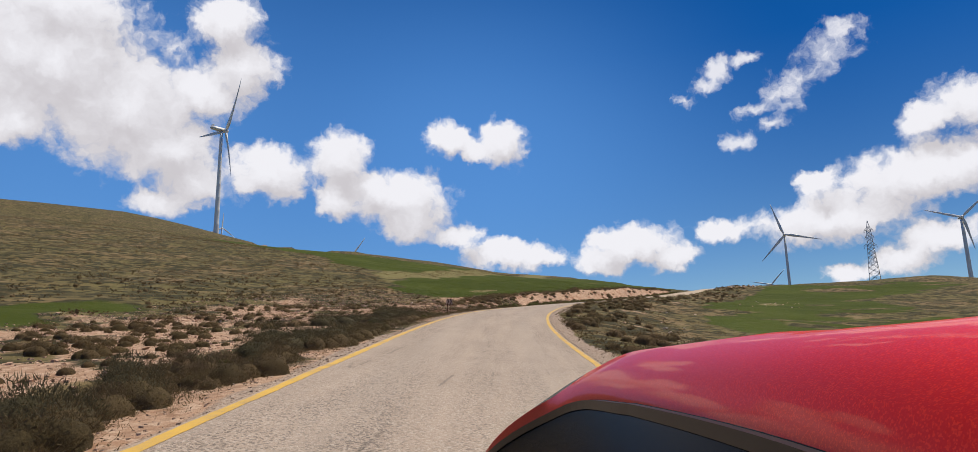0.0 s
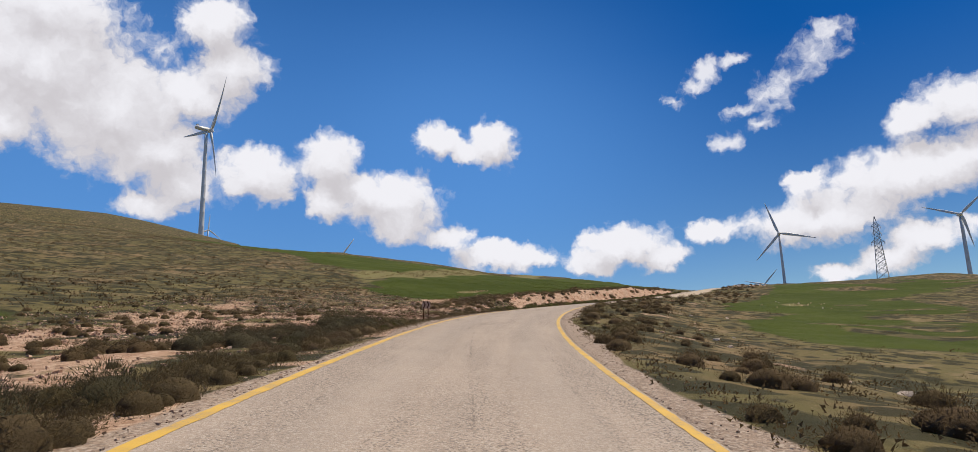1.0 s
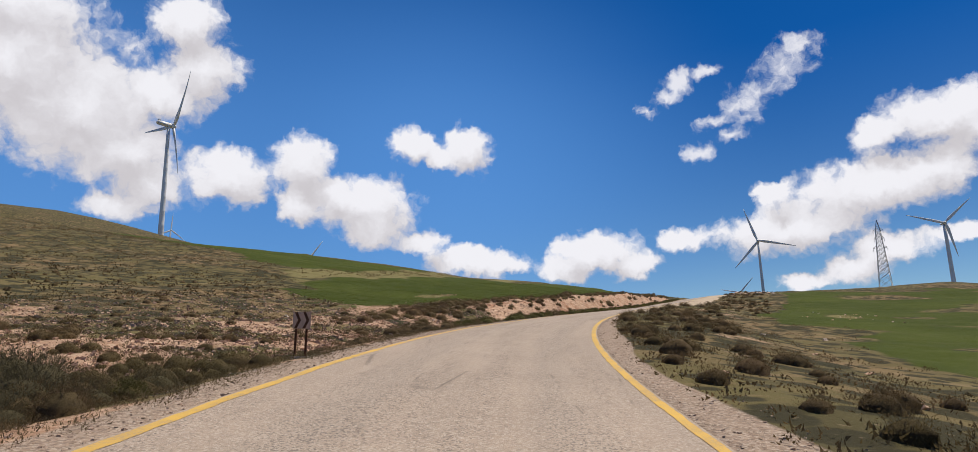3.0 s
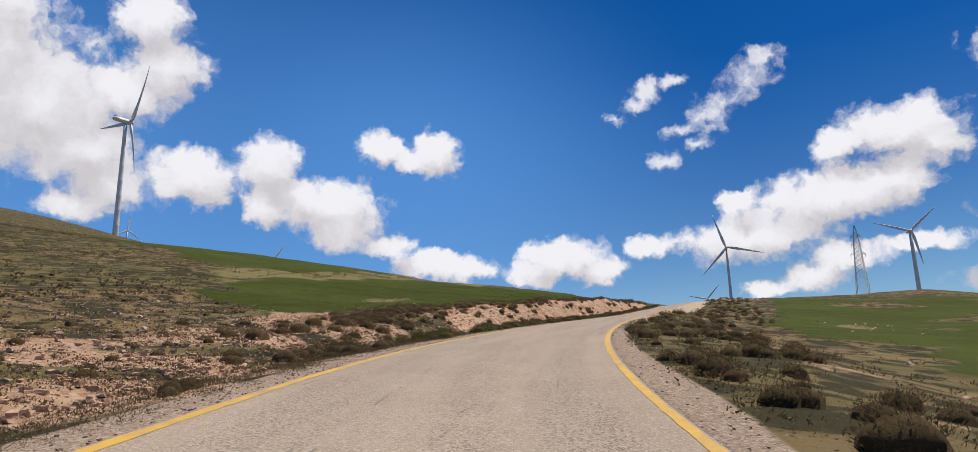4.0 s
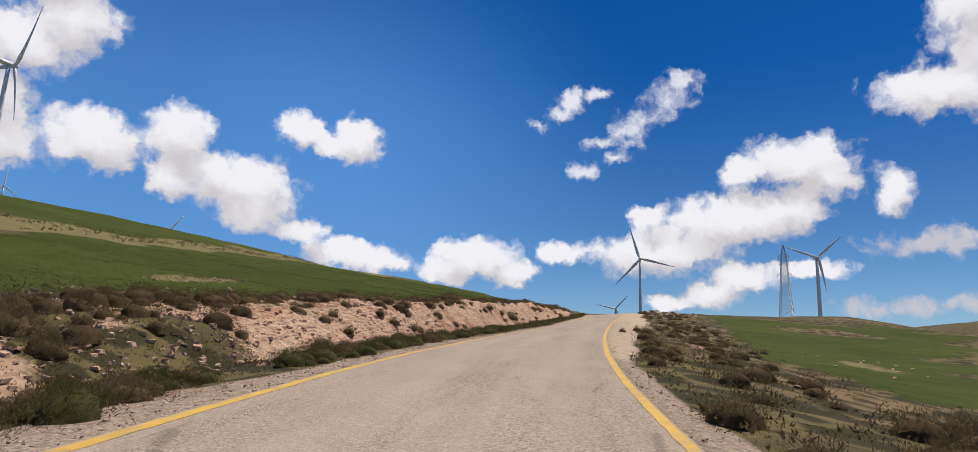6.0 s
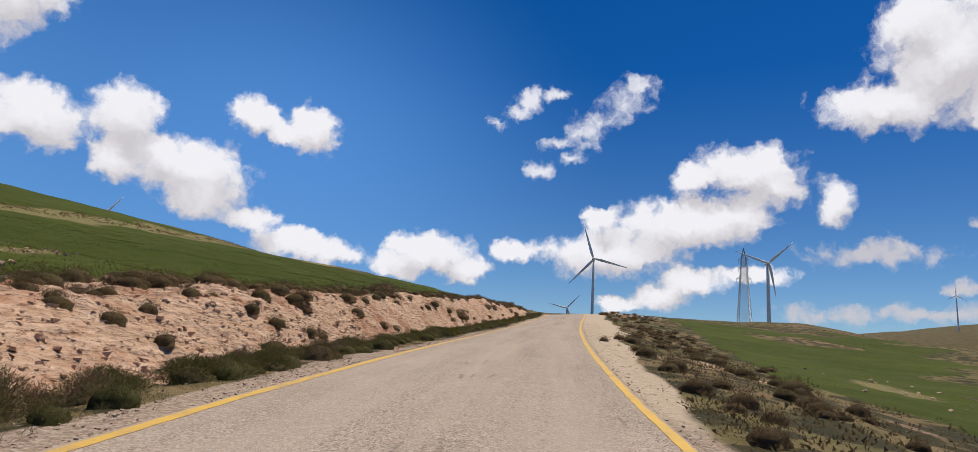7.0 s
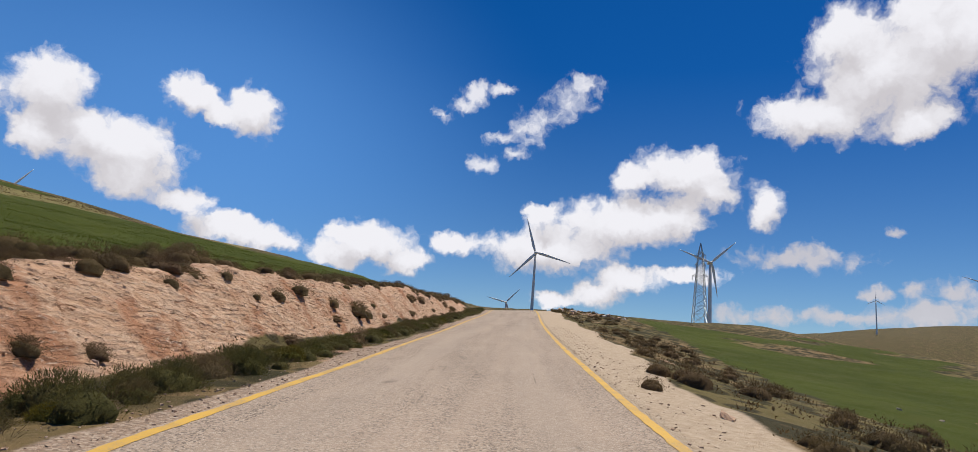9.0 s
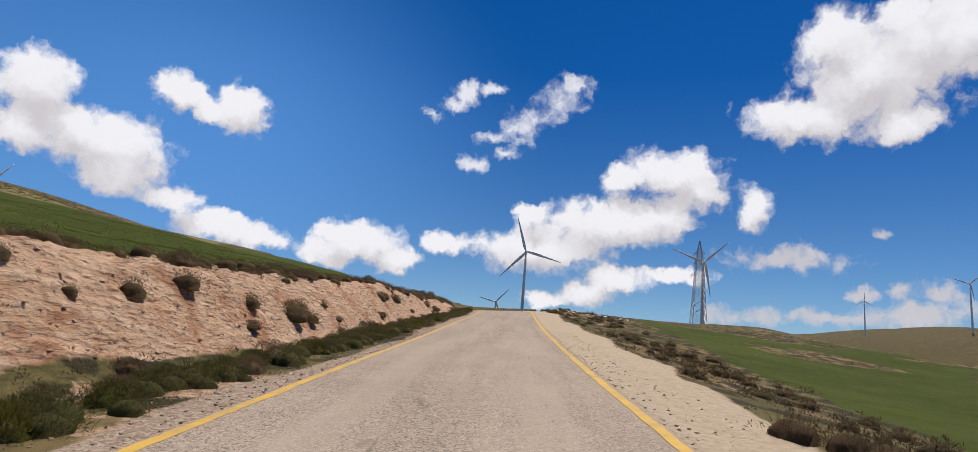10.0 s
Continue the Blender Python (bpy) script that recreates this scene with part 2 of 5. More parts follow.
def ground(s, d, rough=True):
    """x, y, z of the ground."""
    x, y = place(s, d)
    _, _, zc, h = centre(s)
    cross = np.interp(s, KNOTS, CROSS, left=0.0, right=0.0)
    tilt = cross * np.clip(d, -ROAD_HALF, ROAD_HALF) * (1 - smooth(6, 25, np.abs(d)))
    z = zc + tilt + beside(s, d)
    dx, dy = x - EYE[0], y - EYE[1]
    dist = np.hypot(dx, dy)
    az = np.degrees(np.arctan2(dx, dy))
    el = np.tan(np.radians(np.interp(az, RIDGE_AZ, RIDGE_EL)))
    far = np.interp(az, RIDGE_AZ, RIDGE_D)
    u = dist / far
    sight = EYE[2] + el * dist - 0.02 * far * np.clip(1 - u, 0, 1) ** 2
    w = smooth(0.42, 0.95, u) * smooth(50, 110, dist)
    keep = 1 - smooth(4, 14, np.abs(d))
    hill = (1 - w) * z + w * sight
    z = np.where(np.abs(d) < 14, z + (hill - z) * (1 - keep), hill)
    over = np.maximum(dist - far, 0)
    drop = np.where(np.abs(d) < 14, 0, 1)
    z = z - over * 0.13 * drop
    base = EYE[2] - 30 + np.tan(np.radians(np.interp(az, (-180, -60, 20, 44, 50, 58, 75, 180), (0.5, 5.0, 3.0, 3.6, 4.4, 5.2, 4.0, 0.5)))) * dist * smooth(900, 2200, dist) + 30 * smooth(900, 1500, dist) + 40 * fbm(x / 500, y / 500, 3) * smooth(700, 1500, dist)
    z = np.where(dist > far, np.maximum(z, base), z)
    if rough:
        off = smooth(ROAD_HALF + 0.1, ROAD_HALF + 2.5, np.abs(d))
        z = z + off * (0.10 * fbm(x / 1.3, y / 1.3, 3) + 0.28 * fbm(x / 6, y / 6, 3) * smooth(4, 9, np.abs(d)))
        z = z + smooth(15, 60, np.abs(d)) * (1.1 * fbm(x / 25, y / 25, 3) + smooth(250, 600, dist) * 6 * fbm(x / 90, y / 90, 4))
        rock = bank_zone(s, d)
        step = 0.34
        q = z / step + 1.1 * fbm(x / 4, y / 4, 3)
        z = z + rock * (step * 0.42 * (smooth(0.25, 0.75, q - np.floor(q)) - (q - np.floor(q))) + 0.22 * fbm(x / 0.7, y / 0.7, 3, 0.6))
    return x, y, z
# ---- end of land ----

# ---------------------------------------------------------------- materials
def material(name, rough=0.85, metal=0.0, colour=(0.5, 0.5, 0.5)):
    m = bpy.data.materials.new(name)
    m.use_nodes = True
    t = m.node_tree
    p = t.nodes["Principled BSDF"]
    p.inputs["Roughness"].default_value, p.inputs["Metallic"].default_value = rough, metal
    p.inputs["Base Color"].default_value = (*colour, 1)
    return m, t, p


def put(t, value, socket):
    if isinstance(value, bpy.types.NodeSocket):
        t.links.new(value, socket)
    elif isinstance(value, tuple) and len(value) == 3 and socket.type == "RGBA":
        socket.default_value = (*value, 1)
    else:
        socket.default_value = value


def coords(t, kind="Object", scale=(1, 1, 1)):
    c = t.nodes.new("ShaderNodeTexCoord")
    v = t.nodes.new("ShaderNodeVectorMath")
    v.operation = "MULTIPLY"
    t.links.new(c.outputs[kind], v.inputs[0])
    v.inputs[1].default_value = scale
    return v.outputs[0]


def grain(t, scale, detail=4.0, rough=0.6, at=None, bend=0.0):
    n = t.nodes.new("ShaderNodeTexNoise")
    n.inputs["Scale"].default_value, n.inputs["Detail"].default_value = scale, detail
    n.inputs["Roughness"].default_value, n.inputs["Distortion"].default_value = rough, bend
    t.links.new(at if at is not None else coords(t), n.inputs["Vector"])
    return n.outputs[0]


def cells(t, scale, at=None, feature="F1", out="Distance"):
    n = t.nodes.new("ShaderNodeTexVoronoi")
    n.feature = feature
    n.inputs["Scale"].default_value = scale
    t.links.new(at if at is not None else coords(t), n.inputs["Vector"])
    return n.outputs[out]


def band(t, value, lo, hi):
    n = t.nodes.new("ShaderNodeMapRange")
    n.interpolation_type = "SMOOTHSTEP"
    put(t, value, n.inputs[0])
    for i, v in enumerate((lo, hi, 0.0, 1.0)):
        n.inputs[1 + i].default_value = v
    return n.outputs[0]


def calc(t, op, *values):
    n = t.nodes.new("ShaderNodeMath")
    n.operation = op
    for i, v in enumerate(values):
        put(t, v, n.inputs[i])
    return n.outputs[0]


def mix(t, factor, a, b, blend="MIX"):
    n = t.nodes.new("ShaderNodeMixRGB")
    n.blend_type = blend
    put(t, factor, n.inputs[0]), put(t, a, n.inputs[1]), put(t, b, n.inputs[2])
    return n.outputs[0]


def relief(t, p, height, strength, distance, previous=None):
    n = t.nodes.new("ShaderNodeBump")
    n.inputs["Strength"].default_value, n.inputs["Distance"].default_value = strength, distance
    put(t, height, n.inputs["Height"])
    if previous is not None:
        t.links.new(previous, n.inputs["Normal"])
    t.links.new(n.outputs[0], p.inputs["Normal"])
    return n.outputs[0]


def attribute(t, name):
    n = t.nodes.new("ShaderNodeAttribute")
    n.attribute_name = name
    sp = t.nodes.new("ShaderNodeSeparateColor")
    t.links.new(n.outputs["Color"], sp.inputs[0])
    return sp.outputs[0], sp.outputs[1], sp.outputs[2]


def island(t):
    return t.nodes.new("ShaderNodeNewGeometry").outputs["Random Per Island"]


def chance(t):
    return t.nodes.new("ShaderNodeObjectInfo").outputs["Random"]


def land_material():
    m, t, p = material("hillside_soil", 0.95)
    green, rock, bare = attribute(t, "zone")
    gravel, straw, sand = attribute(t, "zone_b")
    broad, mid, fine = grain(t, 0.06, 5), grain(t, 0.5, 6, 0.65), grain(t, 6.0, 6, 0.7)
    tiny = grain(t, 30.0, 4, 0.7)
    tufts = cells(t, 0.85)
    small = cells(t, 3.2)
    # scrubby hillside: tan soil, stones and low tufts
    earth = mix(t, band(t, mid, 0.35, 0.65), (0.235, 0.160, 0.086), (0.150, 0.110, 0.053))
    earth = mix(t, calc(t, "MULTIPLY", band(t, broad, 0.36, 0.56), 0.75), earth, (0.120, 0.108, 0.040))
    # terraces worn along the contours, and the tufts that follow them
    terrace = grain(t, 0.20, 6, 0.70, coords(t, "Object", (1, 1, 3.5)), 0.8)
    earth = mix(t, calc(t, "MULTIPLY", band(t, terrace, 0.47, 0.58), 0.7), earth, (0.070, 0.062, 0.028))
    earth = mix(t, calc(t, "MULTIPLY", band(t, terrace, 0.42, 0.33), 0.40), earth, (0.300, 0.215, 0.125))
    clump = calc(t, "MULTIPLY", terrace, 0.75)
    earth = mix(t, calc(t, "MULTIPLY", band(t, calc(t, "SUBTRACT", tufts, clump), 0.12, 0.02), 0.95), earth, (0.042, 0.038, 0.018))
    dots = cells(t, 0.36)
    earth = mix(t, calc(t, "MULTIPLY", band(t, calc(t, "SUBTRACT", dots, clump), 0.02, -0.06), 0.9), earth, (0.038, 0.036, 0.016))
    earth = mix(t, calc(t, "MULTIPLY", band(t, fine, 0.60, 0.72), 0.55), earth, (0.33, 0.245, 0.165))
    # bare pinkish soil
    dust = mix(t, band(t, mid, 0.3, 0.7), (0.48, 0.325, 0.225), (0.34, 0.205, 0.128))
    dust = mix(t, calc(t, "MULTIPLY", band(t, fine, 0.5, 0.7), 0.6), dust, (0.56, 0.44, 0.33))
    dust = mix(t, calc(t, "MULTIPLY", band(t, small, 0.16, 0.08), 0.5), dust, (0.20, 0.13, 0.09))
    pebble = t.nodes.new("ShaderNodeSeparateColor")
    t.links.new(cells(t, 7.0, None, "F1", "Color"), pebble.inputs[0])
    dust = mix(t, calc(t, "MULTIPLY", band(t, pebble.outputs[0], 0.60, 0.75), 0.55), dust, (0.55, 0.41, 0.30))
    dust = mix(t, calc(t, "MULTIPLY", band(t, pebble.outputs[1], 0.62, 0.78), 0.55), dust, (0.26, 0.155, 0.095))
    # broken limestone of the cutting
    layers = grain(t, 1.0, 6, 0.7, coords(t, "Object", (1.1, 1.1, 6.5)), 0.6)
    stone = mix(t, band(t, layers, 0.35, 0.68), (0.53, 0.34, 0.225), (0.65, 0.47, 0.345))
    stone = mix(t, calc(t, "MULTIPLY", band(t, mid, 0.50, 0.64), 0.8), stone, (0.40, 0.190, 0.105))
    # dark bands: rusty streaks, with the shade of crevices painted into the colour
    seam_shade = grain(t, 1.6, 6, 0.72, coords(t, "Object", (1, 1, 4.5)), 1.2)
    stone = mix(t, calc(t, "MULTIPLY", band(t, seam_shade, 0.57, 0.64), 0.85), stone, (0.20, 0.095, 0.052))
    stone = mix(t, calc(t, "MULTIPLY", band(t, seam_shade, 0.41, 0.34), 0.6), stone, (0.72, 0.60, 0.48))
    stone = mix(t, calc(t, "MULTIPLY", band(t, fine, 0.58, 0.7), 0.55), stone, (0.66, 0.54, 0.43))
    stone = mix(t, calc(t, "MULTIPLY", band(t, tiny, 0.56, 0.68), 0.4), stone, (0.26, 0.15, 0.095))
    # field of young corn
    field = mix(t, band(t, mid, 0.3, 0.7), (0.038, 0.055, 0.003), (0.051, 0.066, 0.005))
    field = mix(t, band(t, broad, 0.45, 0.65), field, (0.060, 0.078, 0.008))
    sown = grain(t, 0.22, 5, 0.7, coords(t, "Object", (1, 1, 5)), 0.4)
    field = mix(t, calc(t, "MULTIPLY", band(t, sown, 0.52, 0.66), 0.5), field, (0.074, 0.084, 0.020))
    field = mix(t, calc(t, "MULTIPLY", band(t, fine, 0.56, 0.74), 0.5), field, (0.066, 0.078, 0.016))
    dry = mix(t, band(t, fine, 0.35, 0.65), (0.23, 0.195, 0.085), (0.135, 0.125, 0.048))
    chips = t.nodes.new("ShaderNodeSeparateColor")
    t.links.new(cells(t, 26.0, None, "F1", "Color"), chips.inputs[0])
    grit = mix(t, band(t, fine, 0.3, 0.7), (0.40, 0.305, 0.235), (0.26, 0.190, 0.140))
    grit = mix(t, calc(t, "MULTIPLY", band(t, chips.outputs[0], 0.55, 0.8), 0.6), grit, (0.52, 0.44, 0.36))
    grit = mix(t, calc(t, "MULTIPLY", band(t, chips.outputs[1], 0.65, 0.85), 0.6), grit, (0.16, 0.12, 0.095))
    pale = mix(t, band(t, fine, 0.3, 0.7), (0.52, 0.43, 0.33), (0.40, 0.315, 0.225))

    def edge(mask, amount=0.7):
        wobble = calc(t, "MULTIPLY", calc(t, "SUBTRACT", calc(t, "ADD", calc(t, "MULTIPLY", mid, 0.6), calc(t, "MULTIPLY", fine, 0.4)), 0.5), amount)
        return band(t, calc(t, "ADD", mask, wobble), 0.38, 0.62)

    c = mix(t, edge(straw), earth, dry)
    c = mix(t, edge(green), c, field)
    c = mix(t, edge(bare, 1.7), c, dust)
    c = mix(t, edge(sand), c, pale)
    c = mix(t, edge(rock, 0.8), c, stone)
    c = mix(t, edge(gravel, 0.5), c, grit)
    put(t, c, p.inputs["Base Color"])
    p.inputs["Specular IOR Level"].default_value = 0.15
    b = relief(t, p, calc(t, "ADD", fine, calc(t, "MULTIPLY", tiny, 0.4)), 0.55, 0.12)
    b = relief(t, p, calc(t, "MULTIPLY", cells(t, 3.4, coords(t, "Object", (1, 1, 2.6))), rock), 0.6, 0.16, b)
    relief(t, p, calc(t, "MULTIPLY", layers, rock), 0.8, 0.20, b)
    return m


def asphalt_material():
    m, t, p = material("worn_asphalt", 0.85)
    n = t.nodes.new("ShaderNodeUVMap")
    n.uv_map = "lane"
    sep = t.nodes.new("ShaderNodeSeparateXYZ")
    t.links.new(n.outputs[0], sep.inputs[0])
    across = sep.outputs[0]
    v = t.nodes.new("ShaderNodeVectorMath")
    v.operation = "MULTIPLY"
    t.links.new(n.outputs[0], v.inputs[0])
    v.inputs[1].default_value = (1.0, 0.06, 1)
    streak = grain(t, 1.3, 4, 0.6, v.outputs[0])
    mid, fine = grain(t, 0.55, 5), grain(t, 38.0, 3, 0.75)
    coarse = grain(t, 9.0, 4, 0.7)
    chips = cells(t, 42.0, None, "F1", "Color")
    sepc = t.nodes.new("ShaderNodeSeparateColor")
    t.links.new(chips, sepc.inputs[0])
    c = mix(t, band(t, mid, 0.3, 0.7), (0.400, 0.320, 0.252), (0.355, 0.284, 0.224))
    c = mix(t, calc(t, "MULTIPLY", band(t, streak, 0.42, 0.62), 0.35), c, (0.275, 0.222, 0.177))
    c = mix(t, calc(t, "MULTIPLY", band(t, sepc.outputs[0], 0.62, 0.80), 0.55), c, (0.52, 0.45, 0.38))
    c = mix(t, calc(t, "MULTIPLY", band(t, sepc.outputs[1], 0.66, 0.80), calc(t, "MULTIPLY_ADD", band(t, grain(t, 0.9, 4, 0.6, v.outputs[0]), 0.40, 0.62), 0.65, 0.22)), c, (0.120, 0.100, 0.085))
    c = mix(t, calc(t, "MULTIPLY", band(t, coarse, 0.58, 0.72), 0.35), c, (0.175, 0.150, 0.128))
    # polished wheel tracks
    track = band(t, calc(t, "ABSOLUTE", calc(t, "SUBTRACT", calc(t, "ABSOLUTE", across), 1.45)), 0.75, 0.1)
    c = mix(t, calc(t, "MULTIPLY", track, 0.22), c, (0.37, 0.315, 0.262))
    # fine cracks along the lanes
    crack = cells(t, 0.55, v.outputs[0], "DISTANCE_TO_EDGE")
    line = calc(t, "MULTIPLY", band(t, crack, 0.012, 0.002), band(t, mid, 0.52, 0.6))
    c = mix(t, calc(t, "MULTIPLY", line, 0.45), c, (0.10, 0.085, 0.07))
    # dusty edges
    dusty = band(t, calc(t, "ADD", calc(t, "ABSOLUTE", across), calc(t, "MULTIPLY", mid, 0.8)), 3.1, 3.5)
    c = mix(t, calc(t, "MULTIPLY", dusty, 0.5), c, (0.40, 0.325, 0.255))
    put(t, c, p.inputs["Base Color"])
    p.inputs["Specular IOR Level"].default_value = 0.25
    relief(t, p, calc(t, "ADD", fine, calc(t, "MULTIPLY", cells(t, 60.0), 0.8)), 0.6, 0.012)
    return m


def line_material():
    m, t, p = material("road_paint", 0.7)
    mid, fine = grain(t, 1.6, 5), grain(t, 22.0, 4, 0.75)
    c = mix(t, band(t, mid, 0.35, 0.7), (0.62, 0.385, 0.055), (0.50, 0.315, 0.075))
    worn = band(t, calc(t, "ADD", calc(t, "MULTIPLY", fine, 0.7), calc(t, "MULTIPLY", mid, 0.4)), 0.58, 0.70)
    c = mix(t, calc(t, "MULTIPLY", worn, 0.8), c, (0.31, 0.25, 0.17))
    put(t, c, p.inputs["Base Color"])
    relief(t, p, fine, 0.4, 0.01)
    return m


def leafy(name, a, b, c, per_object=True, rough=0.8):
    m, t, p = material(name, rough)
    r1, r2 = island(t), chance(t) if per_object else grain(t, 0.13, 3)
    base = mix(t, r1, a, b)
    base = mix(t, calc(t, "MULTIPLY", band(t, r2, 0.35, 0.9), 0.75), base, c)
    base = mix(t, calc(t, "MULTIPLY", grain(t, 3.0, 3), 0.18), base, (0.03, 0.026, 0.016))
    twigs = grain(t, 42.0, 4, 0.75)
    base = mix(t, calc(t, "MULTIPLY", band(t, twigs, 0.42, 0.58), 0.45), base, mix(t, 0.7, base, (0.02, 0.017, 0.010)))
    put(t, base, p.inputs["Base Color"])
    p.inputs["Specular IOR Level"].default_value = 0.1
    relief(t, p, twigs, 0.9, 0.05)
    thin, both = t.nodes.new("ShaderNodeBsdfTranslucent"), t.nodes.new("ShaderNodeMixShader")
    put(t, base, thin.inputs["Color"])
    both.inputs[0].default_value = 0.35
    t.links.new(p.outputs[0], both.inputs[1]), t.links.new(thin.outputs[0], both.inputs[2])
    t.links.new(both.outputs[0], t.nodes["Material Output"].inputs["Surface"])
    return m


def stone_material(name, a, b, joined=False):
    m, t, p = material(name, 0.9)
    r = island(t) if joined else chance(t)
    n, f = grain(t, 5.0, 5, 0.65), grain(t, 24.0, 4, 0.7)
    c = mix(t, band(t, n, 0.3, 0.7), a, b)
    c = mix(t, calc(t, "MULTIPLY", r, 0.5), c, (0.42, 0.25, 0.16))
    c = mix(t, calc(t, "MULTIPLY", band(t, f, 0.55, 0.7), 0.4), c, (0.28, 0.19, 0.135))
    put(t, c, p.inputs["Base Color"])
    p.inputs["Specular IOR Level"].default_value = 0.2
    relief(t, p, calc(t, "ADD", n, f), 0.6, 0.05)
    return m


LAND, ASPHALT, YELLOW = land_material(), asphalt_material(), line_material()
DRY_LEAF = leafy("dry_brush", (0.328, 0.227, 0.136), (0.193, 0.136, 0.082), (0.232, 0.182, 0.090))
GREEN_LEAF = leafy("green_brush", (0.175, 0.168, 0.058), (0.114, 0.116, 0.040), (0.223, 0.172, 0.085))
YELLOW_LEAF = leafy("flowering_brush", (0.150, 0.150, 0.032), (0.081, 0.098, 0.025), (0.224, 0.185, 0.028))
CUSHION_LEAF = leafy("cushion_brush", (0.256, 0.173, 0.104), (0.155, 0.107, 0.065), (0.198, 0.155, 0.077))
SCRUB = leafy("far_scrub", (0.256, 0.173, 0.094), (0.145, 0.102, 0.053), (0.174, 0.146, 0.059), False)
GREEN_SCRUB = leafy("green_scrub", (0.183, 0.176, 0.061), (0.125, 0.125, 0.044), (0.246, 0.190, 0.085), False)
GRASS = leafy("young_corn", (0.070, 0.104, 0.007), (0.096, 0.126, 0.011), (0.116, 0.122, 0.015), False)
LIMESTONE = stone_material("limestone", (0.66, 0.48, 0.355), (0.56, 0.37, 0.255))
WHITE_STONE = stone_material("pale_limestone", (0.66, 0.58, 0.50), (0.50, 0.42, 0.34))
GRIT = stone_material("road_gravel", (0.50, 0.40, 0.32), (0.34, 0.26, 0.20), True)
RUBBLE = stone_material("limestone_rubble", (0.66, 0.48, 0.355), (0.50, 0.32, 0.22), True)
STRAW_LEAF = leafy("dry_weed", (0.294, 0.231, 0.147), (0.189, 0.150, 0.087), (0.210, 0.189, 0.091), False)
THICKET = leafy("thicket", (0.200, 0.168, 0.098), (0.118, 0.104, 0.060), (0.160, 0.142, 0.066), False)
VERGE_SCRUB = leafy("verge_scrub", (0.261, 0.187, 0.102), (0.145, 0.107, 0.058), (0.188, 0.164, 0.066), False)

# ---------------------------------------------------------------- building helpers
def mesh_from(name, verts, faces, mat, shade=False):
    me = bpy.data.meshes.new(name)
    me.from_pydata([tuple(v) for v in verts] if not isinstance(verts, np.ndarray) else verts.tolist(), [], faces if isinstance(faces, list) else faces.tolist())
    me.update()
    for x in (mat if isinstance(mat, (list, tuple)) else [mat]):
        me.materials.append(x)
    if shade:
        me.polygons.foreach_set("use_smooth", [True] * len(me.polygons))
    return me


def part(name, bm, mat, parent=None, label="", shade=False):
    """Links a bmesh as one mesh object under a thing or a part."""
    me = bpy.data.meshes.new(name)
    bm.to_mesh(me)
    bm.free()
    me.materials.append(mat)
    if shade:
        me.polygons.foreach_set("use_smooth", [True] * len(me.polygons))
    ob = new(name, me)
    if parent is not None:
        ob.parent = parent
    return tagged(ob, label)


def steps(points):
    out = []
    for a, b, st in points:
        out += list(np.arange(a, b, st))
    return out


def grow(a, b, k):
    return list(a * (b / a) ** (np.arange(k) / (k - 1)))


def sheet(name, ss, dd, fn, mat):
    s, d = np.meshgrid(np.array(ss), np.array(dd), indexing="ij")
    x, y, z = fn(s, d)
    n, m = s.shape
    i = np.arange(n * m).reshape(n, m)
    faces = np.stack([i[:-1, :-1], i[:-1, 1:], i[1:, 1:], i[1:, :-1]], -1).reshape(-1, 4)
    me = mesh_from(name, np.stack([x, y, z], -1).reshape(-1, 3), faces, mat, True)
    return new(name, me), s, d


def colours(me, name, a, b, c):
    layer = me.attributes.new(name, "FLOAT_COLOR", "POINT")
    data = np.stack([a.ravel(), b.ravel(), c.ravel(), np.ones(a.size)], -1)
    layer.data.foreach_set("color", data.ravel().astype(np.float32))


